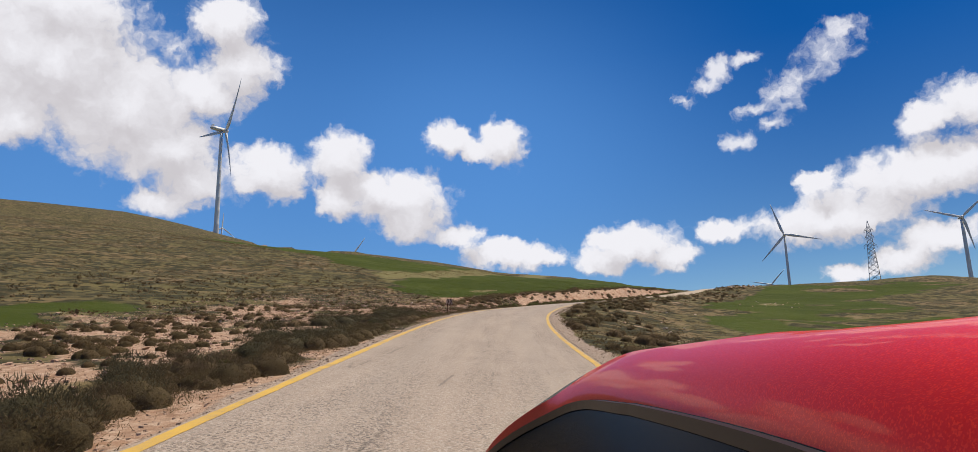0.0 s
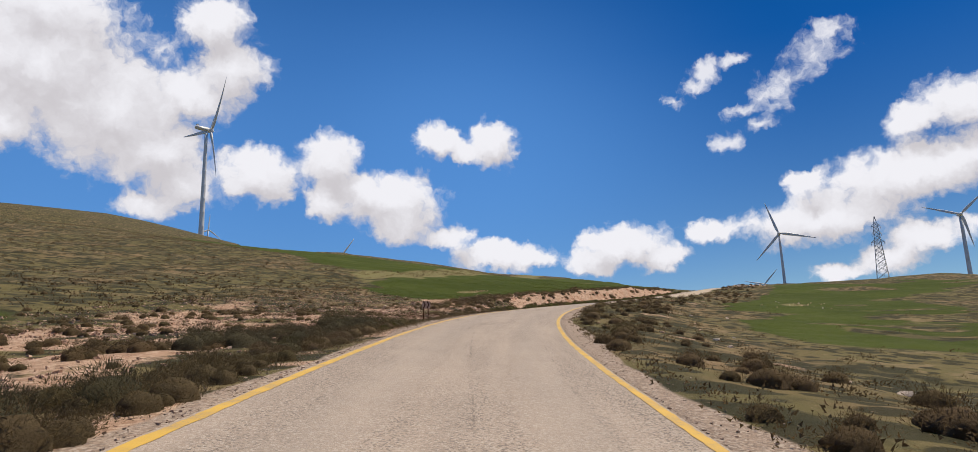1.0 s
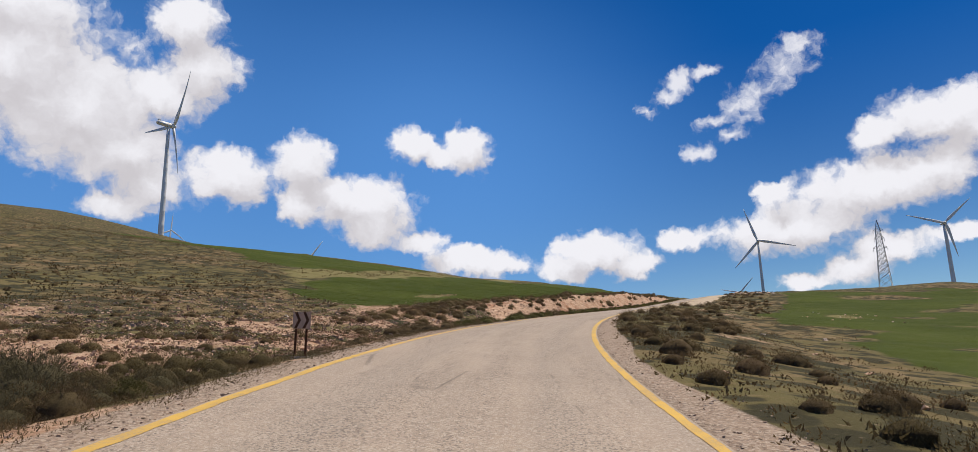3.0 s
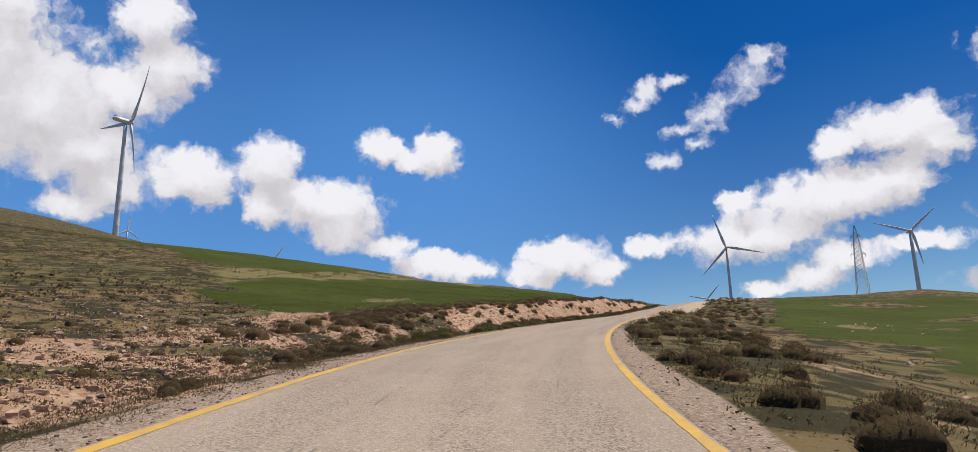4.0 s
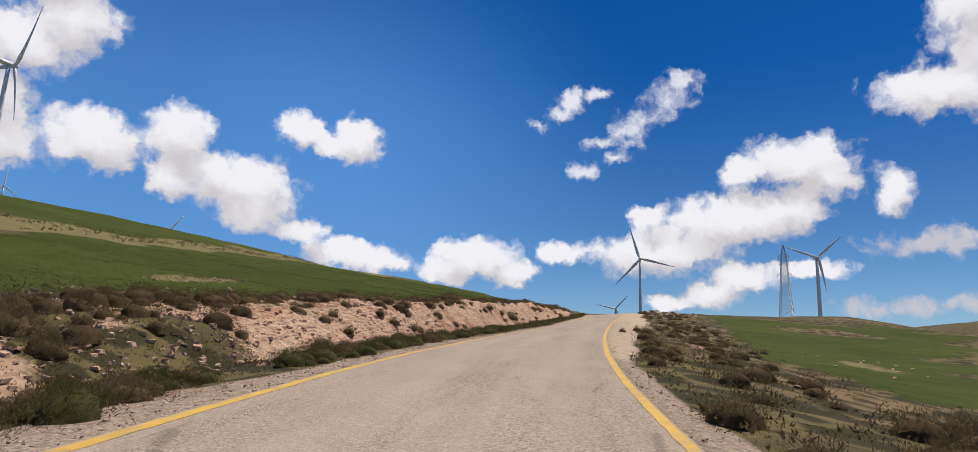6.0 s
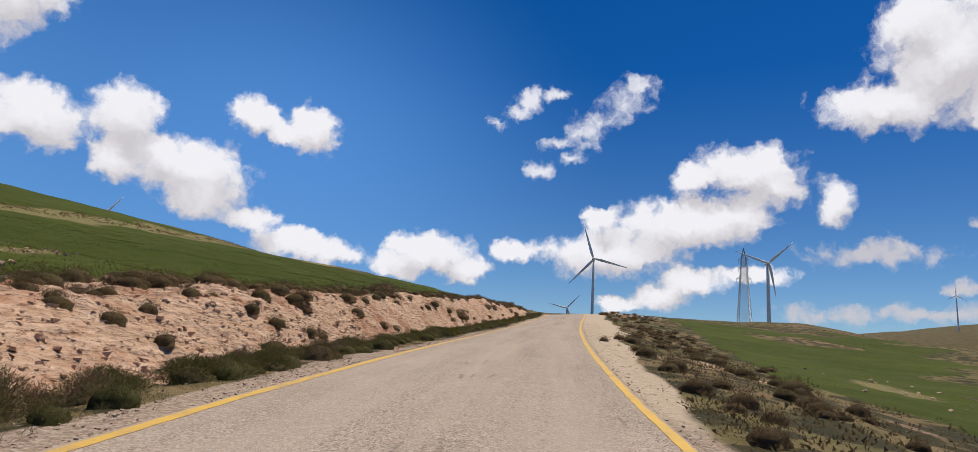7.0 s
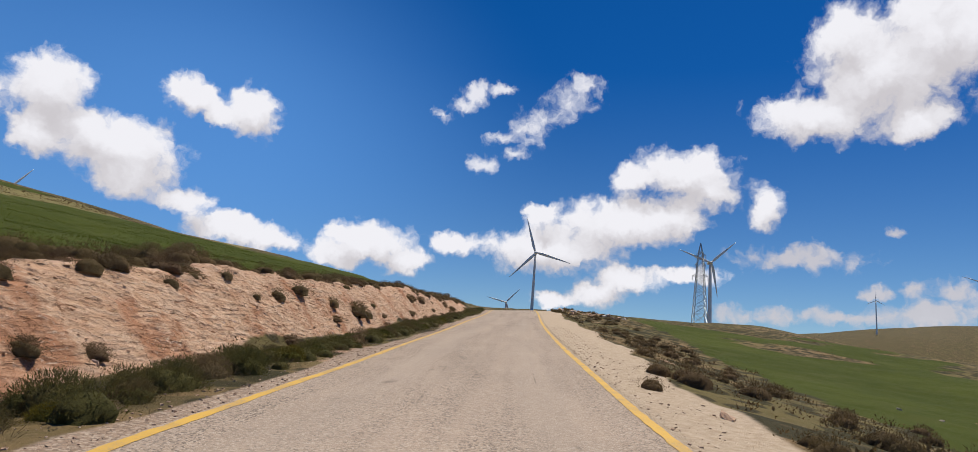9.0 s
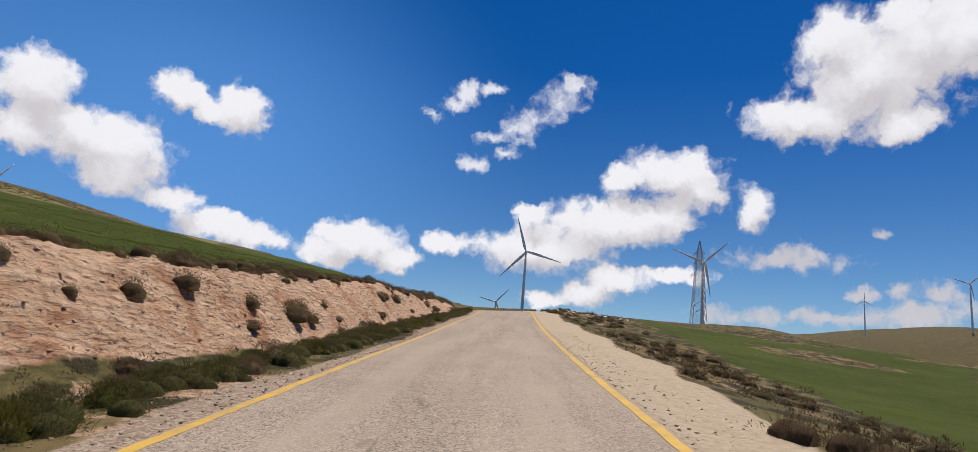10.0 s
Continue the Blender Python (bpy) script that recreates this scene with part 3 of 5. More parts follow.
# ---------------------------------------------------------------- ground, road
def zones(s, d):
    """How far each kind of ground holds at a place: field, rock, bare soil; verge gravel, straw, sand."""
    x, y = place(s, d)
    w = fbm(x / 7, y / 7, 3)
    a = -d
    low = np.interp(s, (75, 82, 96, 102, 114, 120, 130, 160, 185, 215), (13.0, 12.4, 12.4, 11.0, 10.4, 9.6, 9.0, 8.6, 9.2, 14.0))
    first = np.interp(a, (12, 18, 20, 28, 38, 46, 80, 160, 400), (79, 86, 87, 96, 109, 116, 150, 200, 330))
    field = smooth(-1.0, 1.0, a - low + 2.0 * w) * smooth(-5, 3, s - first + 8 * w) * (1 - smooth(230, 330, s))
    lane = 36 + 0.25 * np.maximum(s - 120, 0)
    strip = smooth(-1.5, 1.5, a - lane + 3 * w) * (1 - smooth(8, 13, a - lane + 3 * w)) * smooth(-8, 2, s - first)
    patch = np.exp(-((s - 106) / 7) ** 2 - ((a - 18.5) / 1.8) ** 2) + np.exp(-((s - 166) / 12) ** 2 - ((a - 15.5) / 1.5) ** 2) + 0.8 * np.exp(-((s - 230) / 25) ** 2 - ((a - 40) / 6) ** 2)
    straw = np.clip(strip * 0.95 + patch * (0.6 + 1.2 * w), 0, 1)
    hollow = smooth(24.5, 27.5, a + 4 * w) * (1 - smooth(33, 37, a + 4 * w)) * smooth(-40, -10, s) * (1 - smooth(46, 56, s))
    field = np.maximum(field * (1 - straw), hollow)
    r_low = np.interp(s, (50, 60, 74, 98, 134, 171, 198, 230), (22, 18, 15.6, 13.2, 15.5, 17.5, 17, 20))
    r_high = np.interp(s, (60, 126, 160, 198), (45, 40, 42, 60))
    right = smooth(-1.5, 1.5, d - r_low + 3 * w) * (1 - smooth(-4, 4, d - r_high + 8 * w)) * smooth(50, 66, s) * (1 - smooth(225, 250, s))
    stony = np.exp(-((s - 129) / 7) ** 2 - ((d - 22.5) / 2.2) ** 2)
    rough = smooth(0.02, 0.28, fbm(x / 16 + 9, y / 16, 4))
    field = np.where(d > 0, right * (1 - stony) * (1 - 0.85 * rough), field)
    straw = np.where(d > 0, stony * 0.9, straw)
    rock = np.where(d < 0, bank_zone(s, d), 0)
    w2 = fbm(x / 3.2 + 40, y / 3.2, 4)
    plain = smooth(5.8, 7.5, a) * (1 - smooth(20, 27, a + 5 * w)) * (1 - smooth(56, 74, s + 10 * w))
    bare = plain * np.clip(0.85 + 2.6 * w2, 0, 1)
    slope = smooth(46, 60, s) * (1 - smooth(90, 104, s)) * smooth(5.2, 6.8, a) * (1 - smooth(11, 21, a))
    bare = np.maximum(bare, slope * np.clip(0.42 + 2.4 * w2, 0, 1))
    rim_soil = smooth(2.8, 3.0, a) * (1 - smooth(5.4, 6.6, a)) * (1 - smooth(150, 190, s))
    bare = np.maximum(bare, rim_soil * np.clip(0.15 + 2.4 * w2, 0, 1))
    bare = np.where(d > 0, 0.55 * smooth(4, 9, d) * (1 - smooth(10, 15, d)) * np.clip(0.1 + 2.4 * w2, 0, 1), bare)
    knoll = np.exp(-((s - 214) / 12) ** 2 - ((d - 11) / 5) ** 2)
    bare = np.maximum(bare, np.clip(knoll * (0.5 + 2 * w2), 0, 1))
    wide = np.interp(s, (80, 100, 140, 190), (0.3, 1.2, 3.6, 2.6))
    sand = np.where(d > 0, (1 - smooth(wide - 0.6, wide + 0.6, d - ROAD_HALF + 1.2 * w)) * smooth(80, 100, s), 0)
    strip_w = np.interp(s, (10, 40, 56, 85, 105), (0.3, 0.5, 1.0, 0.9, 0.55))
    gravel = np.where(d < 0, 1 - smooth(-0.2, 0.4, a - ROAD_HALF - strip_w + 0.9 * w), (1 - smooth(0.5, 1.1, d - ROAD_HALF + 0.6 * w)) * (1 - smooth(85, 100, s)))
    return field, rock, bare, gravel, straw, sand


S_ROWS = [-v for v in grow(16, 380, 16)][::-1] + steps([(-15, 88, 0.6), (88, 150, 0.3), (150, 235, 0.6)]) + [235 + v for v in grow(0.8, 3600, 60)]
D_COLS = ([-v for v in grow(24, 3000, 70)][::-1] + [-v for v in steps([(ROAD_HALF, 5.6, 0.28), (5.6, 10, 0.13), (10, 23.6, 0.5)])][::-1]
          + [-2.9, 0, 2.9] + steps([(ROAD_HALF, 8, 0.3), (8, 20, 0.6)]) + grow(20.4, 3000, 60))


def dug(s, d):
    x, y, z = ground(s, d)
    return x, y, np.where(np.abs(d) < ROAD_HALF - 0.1, z - 0.12, z)


land, gs, gd = sheet("ground", S_ROWS, D_COLS, dug, LAND)
tagged(land, "dry stony hillside with scrub, pink limestone and green fields", "ground", kind="structure")
_zone = zones(gs, gd)
colours(land.data, "zone", *_zone[:3])
colours(land.data, "zone_b", *_zone[3:])


def ledges(s, d):
    """The broken, bedded face of the cutting: small irregular steps."""
    x, y, z = ground(s, d)
    n = fbm(s / 1.3, d / 0.9, 4)
    u = z + 0.05 * s + 0.16 * n
    k = np.floor(u / 0.17)
    f = u / 0.17 - k
    mask = smooth(-0.40, 0.05, fbm(s / 3.0 + 31, d / 2.0, 3))
    block = _lattice[np.floor(s / 0.6 + 2.5 * n + 7.3 * k).astype(int) % 256, k.astype(int) % 256] - 0.5
    crumb = _lattice[np.floor(s / 0.21 + 3 * n).astype(int) % 256, np.floor(d / 0.16 + 2 * n).astype(int) % 256] - 0.5
    rise = ((smooth(0.45, 1.0, f) - f) * 0.18 + 0.14 * block) * mask + 0.045 * crumb + 0.04 * fbm(s / 0.16, d / 0.16, 3)
    hold = smooth(0.15, 0.55, bank_zone(s, d))
    return x, y, z + 0.02 + rise * hold - 0.25 * (1 - hold)


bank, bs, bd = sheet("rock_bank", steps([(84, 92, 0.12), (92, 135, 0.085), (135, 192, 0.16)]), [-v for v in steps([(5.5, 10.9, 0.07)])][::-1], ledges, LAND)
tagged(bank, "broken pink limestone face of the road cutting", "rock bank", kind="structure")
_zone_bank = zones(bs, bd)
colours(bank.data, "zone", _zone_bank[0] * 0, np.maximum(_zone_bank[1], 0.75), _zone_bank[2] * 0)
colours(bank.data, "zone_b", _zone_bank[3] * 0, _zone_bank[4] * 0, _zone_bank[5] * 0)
_gv = np.empty(len(land.data.vertices) * 3, np.float32)
land.data.vertices.foreach_get("co", _gv)
_gv = _gv.reshape(-1, 3)


def land_height(x, y):
    k = ((_gv[:, 0] - x) ** 2 + (_gv[:, 1] - y) ** 2).argmin()
    return float(_gv[k, 2])


road, rs, rd = sheet("road", steps([(-120, 300, 0.8)]), np.linspace(-ROAD_HALF, ROAD_HALF, 13),
                     lambda s, d: (lambda q: (q[0], q[1], q[2] + 0.012 * fbm(q[0] / 2.5, q[1] / 2.5, 2)))(ground(s, d, False)), ASPHALT)
tagged(road, "worn pale grey asphalt road with exposed chippings", "road", kind="structure")
_uv = road.data.uv_layers.new(name="lane")
_ids = np.empty(len(road.data.loops), np.int32)
road.data.loops.foreach_get("vertex_index", _ids)
_uv.data.foreach_set("uv", np.stack([rd.ravel()[_ids], rs.ravel()[_ids]], -1).ravel().astype(np.float32))
for side in (-1, 1):
    e0 = side * (ROAD_HALF - 0.13)

    def painted(s, d, e0=e0):
        ragged = d + 0.03 * fbm(s / 0.35 + 9 * e0, d * 20, 3)
        x, y, z = ground(s, ragged, False)
        return x, y, z + 0.012 * fbm(x / 2.5, y / 2.5, 2) + 0.005

    line, _, _ = sheet("road_line", steps([(-60, 0, 0.5), (0, 130, 0.12), (130, 260, 0.5)]), np.linspace(e0 - 0.085, e0 + 0.085, 3), painted, YELLOW)
    tagged(line, "faded yellow edge line painted on the asphalt", "road line", kind="structure")

# ---------------------------------------------------------------- wind turbines and pylon
def steel_white():
    m, t, p = material("turbine_white", 0.45)
    n = grain(t, 0.4, 4)
    put(t, mix(t, band(t, n, 0.3, 0.75), (0.84, 0.84, 0.83), (0.74, 0.74, 0.73)), p.inputs["Base Color"])
    return m


def lattice_steel():
    m, t, p = material("galvanised_steel", 0.55, 0.6)
    put(t, mix(t, grain(t, 1.5, 4), (0.44, 0.42, 0.41), (0.56, 0.55, 0.54)), p.inputs["Base Color"])
    return m


WHITE, STEEL = steel_white(), lattice_steel()


def tower_bm(h):
    bm = bmesh.new()
    rings, seg = 9, 28
    last = None
    for i in range(rings):
        z = h * i / (rings - 1)
        r = h * (0.0235 - 0.0105 * i / (rings - 1))
        for rr, zz in ((r, z),) if i in (0, rings - 1) else ((r, z - 0.002 * h), (r * 1.02, z), (r, z + 0.002 * h)):
            ring = [bm.verts.new((rr * math.cos(2 * math.pi * k / seg), rr * math.sin(2 * math.pi * k / seg), zz)) for k in range(seg)]
            if last:
                for k in range(seg):
                    bm.faces.new((last[k], last[(k + 1) % seg], ring[(k + 1) % seg], ring[k]))
            last = ring
    bm.faces.new(last)
    return bm


def blade_bm(length):
    bm = bmesh.new()
    last = None
    for i in range(15):
        u = i / 14
        chord = length * (0.045 + 0.04 * math.sin(min(1, u / 0.2) * math.pi / 2) if u < 0.2 else 0.085 * (1 - u) ** 0.8 + 0.010)
        thick = chord * (0.9 - 0.72 * min(1, u / 0.25))
        twist = radians(16 * (1 - u) ** 2)
        ring = []
        for k in range(10):
            a = 2 * math.pi * k / 10
            cx, cy = chord * (0.5 * math.cos(a) + 0.15), thick * 0.5 * math.sin(a)
            ring.append(bm.verts.new((cx * math.cos(twist) - cy * math.sin(twist), cx * math.sin(twist) + cy * math.cos(twist) - 0.05 * length * u * u, length * (0.03 + 0.97 * u))))
        if last:
            for k in range(10):
                bm.faces.new((last[k], last[(k + 1) % 10], ring[(k + 1) % 10], ring[k]))
        last = ring
    bm.faces.new(last)
    return bm


def wind_turbine(x, y, hub, height, blade, facing, spin, label):
    """A three-bladed turbine whose rotor looks to the azimuth facing; spin: degrees of the first blade from upright."""
    foot = land_height(x, y) - 0.6
    height = max(height, hub - foot)
    base = tagged(new("wind_turbine"), label, "wind turbine", "wind turbines on the hills")
    base.matrix_world = pose(x, y, hub - height, 0, 0, -facing)
    part("tower", tower_bm(height), WHITE, base, shade=True)
    r = blade * 0.035
    bm = bmesh.new()
    bmesh.ops.create_cube(bm, size=1, matrix=Matrix.Translation((0, -r * 2.2, height + r * 0.9)) @ Matrix.Diagonal((r * 2.1, r * 7.0, r * 2.1, 1)))
    bmesh.ops.bevel(bm, geom=bm.edges[:], offset=r * 0.45, segments=3, affect="EDGES")
    for v in bm.verts:
        if v.co.y < -r * 3:
            v.co.z = height + r * 0.9 + (v.co.z - height - r * 0.9) * 0.8 + r * 0.12
    part("nacelle", bm, WHITE, base, "pale nacelle housing", True)
    bm = bmesh.new()
    bmesh.ops.create_cube(bm, size=1, matrix=Matrix.Translation((0, -r * 4.6, height + r * 2.3)) @ Matrix.Diagonal((r * 1.2, r * 1.0, r * 0.8, 1)))
    part("cooler", bm, WHITE, base)
    bm = bmesh.new()
    bmesh.ops.create_uvsphere(bm, u_segments=18, v_segments=12, radius=r * 1.25, matrix=Matrix.Translation((0, r * 2.0, height + r * 0.9)) @ Matrix.Diagonal((1, 1.35, 1, 1)))
    part("hub", bm, WHITE, base, "rounded rotor hub", True)
    for k in range(3):
        b = part("blade", blade_bm(blade), WHITE, base, shade=True)
        b.matrix_local = Matrix.Translation((0, r * 2.2, height + r * 0.9)) @ Matrix.Rotation(radians(-(spin + 120 * k)), 4, "Y")
    return base


NEAR_TURBINE = "tall white wind turbine standing on the brown hilltop"
RIDGE_TURBINE = "white three-bladed wind turbine beyond the crest"
FAR_TURBINE = "small distant wind turbine half hidden by the ridge"
wind_turbine(-359, 868, 314, 143, 76, 43, -37, NEAR_TURBINE)
wind_turbine(279, 627, 108.5, 46, 32, 204, -17, RIDGE_TURBINE)
wind_turbine(328, 458.5, 88.6, 40, 23.5, 198, 48, RIDGE_TURBINE)
wind_turbine(-491, 1212, 251, 60, 30, 140, 4, FAR_TURBINE)
wind_turbine(-203, 990, 160, 50, 32, 150, 35, FAR_TURBINE)
wind_turbine(369, 882, 88, 40, 25, 204, 42, FAR_TURBINE)
wind_turbine(1593, 1302, 249, 70, 24, 230, 3, "faint wind turbine far off on the plain")
wind_turbine(1721, 1118, 296, 80, 42, 236, 50, "faint wind turbine far off on the plain")


def earth_mound(x, y, top, radius):
    """A heap of dug earth on the crest."""
    foot = land_height(x, y) - 1.5
    bm = bmesh.new()
    rings, seg, last = 10, 40, None
    for i in range(rings):
        u = i / rings
        ring_v = []
        for k in range(seg):
            a = 2 * math.pi * k / seg
            r = radius * (1 - u) ** 0.9 * (1 + 0.22 * noise.noise(Vector((2 * math.cos(a), 2 * math.sin(a), 3 * u))))
            z = (top - foot) * (0.5 - 0.5 * math.cos(math.pi * u)) * (1 + 0.10 * noise.noise(Vector((4 * math.cos(a), 4 * math.sin(a), 5 * u))))
            ring_v.append(bm.verts.new((1.5 * r * math.cos(a), r * math.sin(a), z)))
        if last:
            for k in range(seg):
                bm.faces.new((last[k], last[(k + 1) % seg], ring_v[(k + 1) % seg], ring_v[k]))
        last = ring_v
    bm.faces.new(last)
    heap = part("earth_mound", bm, stone_material("dug_earth", (0.40, 0.26, 0.15), (0.30, 0.19, 0.11)), None, "", True)
    heap.location = (x, y, foot)
    tagged(heap, "bare orange-brown heap of earth on the crest", "earth mound")


earth_mound(-290, 852, 153.5, 15)


def strut(bm, a, b, w):
    a, b = Vector(a), Vector(b)
    m = Matrix.Translation((a + b) / 2) @ (b - a).to_track_quat("Z", "Y").to_matrix().to_4x4() @ Matrix.Diagonal((w, w, (b - a).length, 1))
    bmesh.ops.create_cube(bm, size=1, matrix=m)


def pylon(x, y, top, height):
    base = tagged(new("lattice_pylon"), "grey steel lattice power pylon standing on the green hillside", "pylon")
    base.matrix_world = pose(x, y, top - height, 0, 0, -28)
    half = lambda z: float(np.interp(z / height, (0, 0.58, 0.84, 1.0), (1.85, 1.05, 0.70, 0.06)))
    levels = [0, 0.12, 0.22, 0.31, 0.39, 0.46, 0.53, 0.59, 0.65, 0.71, 0.77, 0.83, 0.9, 1.0]
    zs = [height * v for v in levels]
    for sx, sy in ((-1, -1), (1, -1), (1, 1), (-1, 1)):
        bm = bmesh.new()
        last = None
        for z0 in zs:
            now = [bm.verts.new((sx * half(z0) + a, sy * half(z0) + b, z0)) for a, b in ((-0.065, -0.065), (0.065, -0.065), (0.065, 0.065), (-0.065, 0.065))]
            if last:
                for k in range(4):
                    bm.faces.new((last[k], last[(k + 1) % 4], now[(k + 1) % 4], now[k]))
            last = now
        part("leg", bm, STEEL, base)
    for z0, z1 in zip(zs, zs[1:]):
        bm = bmesh.new()
        a, b = half(z0), half(z1)
        for turn in range(4):
            q = Matrix.Rotation(turn * math.pi / 2, 3, "Z")
            strut(bm, q @ Vector((-a, -a, z0)), q @ Vector((b, -b, z1)), 0.10)
            strut(bm, q @ Vector((a, -a, z0)), q @ Vector((-b, -b, z1)), 0.10)
            strut(bm, q @ Vector((-b, -b, z1)), q @ Vector((b, -b, z1)), 0.07)
        part("brace", bm, STEEL, base)
    for level in (0.58, 0.72, 0.84):
        z = height * level
        for sx in (-1, 1):
            bm = bmesh.new()
            reach = 2.1 if level < 0.7 else 1.45
            for sy in (-1, 1):
                strut(bm, (sx * half(z), sy * half(z), z), (sx * reach, 0, z + 0.15), 0.09)
                strut(bm, (sx * half(z + 0.9), sy * half(z + 0.9), z + 0.9), (sx * reach, 0, z + 0.15), 0.07)
            arm = part("cross_arm", bm, STEEL, base)
            bm = bmesh.new()
            for k in range(6):
                bmesh.ops.create_cone(bm, segments=10, radius1=0.13, radius2=0.05, depth=0.12, cap_ends=True, matrix=Matrix.Translation((sx * reach, 0, z - 0.05 - 0.16 * k)))
            part("insulator", bm, WHITE, arm, "string of pale insulators")


pylon(141.5, 247.2, 47.8, 22.6)

# ---------------------------------------------------------------- rotten chevron sign by the verge
def rust():
    m, t, p = material("rusty_steel", 0.9, 0.0)
    put(t, mix(t, band(t, grain(t, 9.0, 5), 0.35, 0.65), (0.150, 0.072, 0.040), (0.085, 0.046, 0.030)), p.inputs["Base Color"])
    p.inputs["Specular IOR Level"].default_value = 0.05
    return m


def old_white():
    m, t, p = material("weathered_sign_face", 0.6)
    n = grain(t, 4.0, 5)
    put(t, mix(t, band(t, n, 0.45, 0.75), (0.62, 0.44, 0.33), (0.42, 0.29, 0.21)), p.inputs["Base Color"])
    p.inputs["Specular IOR Level"].default_value = 0.05
    return m


def chevron_sign(s, d):
    rusty, face = rust(), old_white()
    x, y, z = (float(v) for v in ground(np.array(s), np.array(d)))
    base = tagged(new("chevron_sign"), "weathered white chevron sign on two rusty posts", "road sign")
    base.matrix_world = pose(x, y, z - 0.05, 0, 2, -4) @ Matrix.Diagonal((0.76, 0.86, 0.84, 1))
    for px in (-0.17, 0.19):
        bm = bmesh.new()
        bmesh.ops.create_cube(bm, size=1, matrix=Matrix.Translation((px, 0.03, 0.68)) @ Matrix.Diagonal((0.075, 0.05, 1.36, 1)))
        bmesh.ops.bevel(bm, geom=bm.edges[:], offset=0.008, segments=1, affect="EDGES")
        part("post", bm, rusty, base, "rusty square post")
    bm = bmesh.new()
    bmesh.ops.create_cube(bm, size=1, matrix=Matrix.Translation((0.02, -0.012, 1.22)) @ Matrix.Diagonal((0.62, 0.02, 0.52, 1)))
    bmesh.ops.bevel(bm, geom=bm.edges[:], offset=0.006, segments=1, affect="EDGES")
    panel = part("panel", bm, face, base, "faded white panel")
    for px in (-0.24, 0.05):
        bm = bmesh.new()
        w, h, k = 0.10, 0.25, 0.13
        outline = [(px, h), (px + w, h), (px + w + k, 0), (px + w, -h), (px, -h), (px + k, 0)]
        lo = [bm.verts.new((a, -0.022, 1.22 + b)) for a, b in outline]
        hi = [bm.verts.new((a, -0.027, 1.22 + b)) for a, b in outline]
        bm.faces.new((hi[0], hi[1], hi[2], hi[5])), bm.faces.new((hi[5], hi[2], hi[3], hi[4]))
        for i in range(6):
            bm.faces.new((lo[i], lo[(i + 1) % 6], hi[(i + 1) % 6], hi[i]))
        bmesh.ops.recalc_face_normals(bm, faces=bm.faces[:])
        part("chevron", bm, rusty, panel, "dark rusty chevron")
    bm = bmesh.new()
    bmesh.ops.create_cube(bm, size=1, matrix=Matrix.Translation((0.01, 0.03, 0.05)) @ Matrix.Diagonal((0.62, 0.3, 0.14, 1)))
    bmesh.ops.bevel(bm, geom=bm.edges[:], offset=0.03, segments=2, affect="EDGES")
    part("footing", bm, WHITE_STONE, base, "rough pale concrete footing")


chevron_sign(54.6, -4.5)

# ---------------------------------------------------------------- stones and plants
rng = np.random.RandomState(11)


def hull_mesh(name, seed, flat, mat):
    r = np.random.RandomState(seed)
    bm = bmesh.new()
    for v in r.normal(size=(15, 3)):
        v = v / np.linalg.norm(v) * (0.75 + 0.35 * r.rand())
        bm.verts.new((v[0] * 0.5, v[1] * 0.5 * (0.6 + 0.4 * r.rand()), v[2] * 0.5 * flat))
    got = bmesh.ops.convex_hull(bm, input=bm.verts[:])
    bmesh.ops.delete(bm, geom=[v for v in bm.verts if not v.link_faces], context="VERTS")
    bmesh.ops.recalc_face_normals(bm, faces=bm.faces[:])
    me = bpy.data.meshes.new(name)
    bm.to_mesh(me)
    bm.free()
    me.materials.append(mat)
    return me


def dome(n, radius, height, length, width, r, lean=0.65):
    """Blades of leaf over a dome: verts (3n, 3) of n triangles."""
    a = r.rand(n) * 2 * np.pi
    q = np.sqrt(r.rand(n))
    up = np.sqrt(np.maximum(1 - q * q, 0))
    depth = 0.60 + 0.46 * r.rand(n) ** 0.7
    lumps = 1 + 0.28 * np.sin(3 * a + r.rand() * 6) + 0.15 * np.sin(5 * a + r.rand() * 6)
    c = np.stack([radius * q * lumps * depth * np.cos(a), radius * q * lumps * depth * np.sin(a), height * (up * 1.3 - 0.3) * depth], -1)
    n1 = np.stack([np.cos(a) * q, np.sin(a) * q, up + 0.25], -1) + lean * r.normal(size=(n, 3))
    n1 /= np.linalg.norm(n1, axis=1, keepdims=True) + 1e-9
    side = np.cross(n1, r.normal(size=(n, 3)))
    side /= np.linalg.norm(side, axis=1, keepdims=True) + 1e-9
    ln = 0.92 * length * (0.6 + 0.8 * r.rand(n))[:, None]
    w = 0.56 * width * (0.6 + 0.8 * r.rand(n))[:, None]
    return np.stack([c - side * w, c + side * w, c + n1 * ln], 1).reshape(-1, 3)


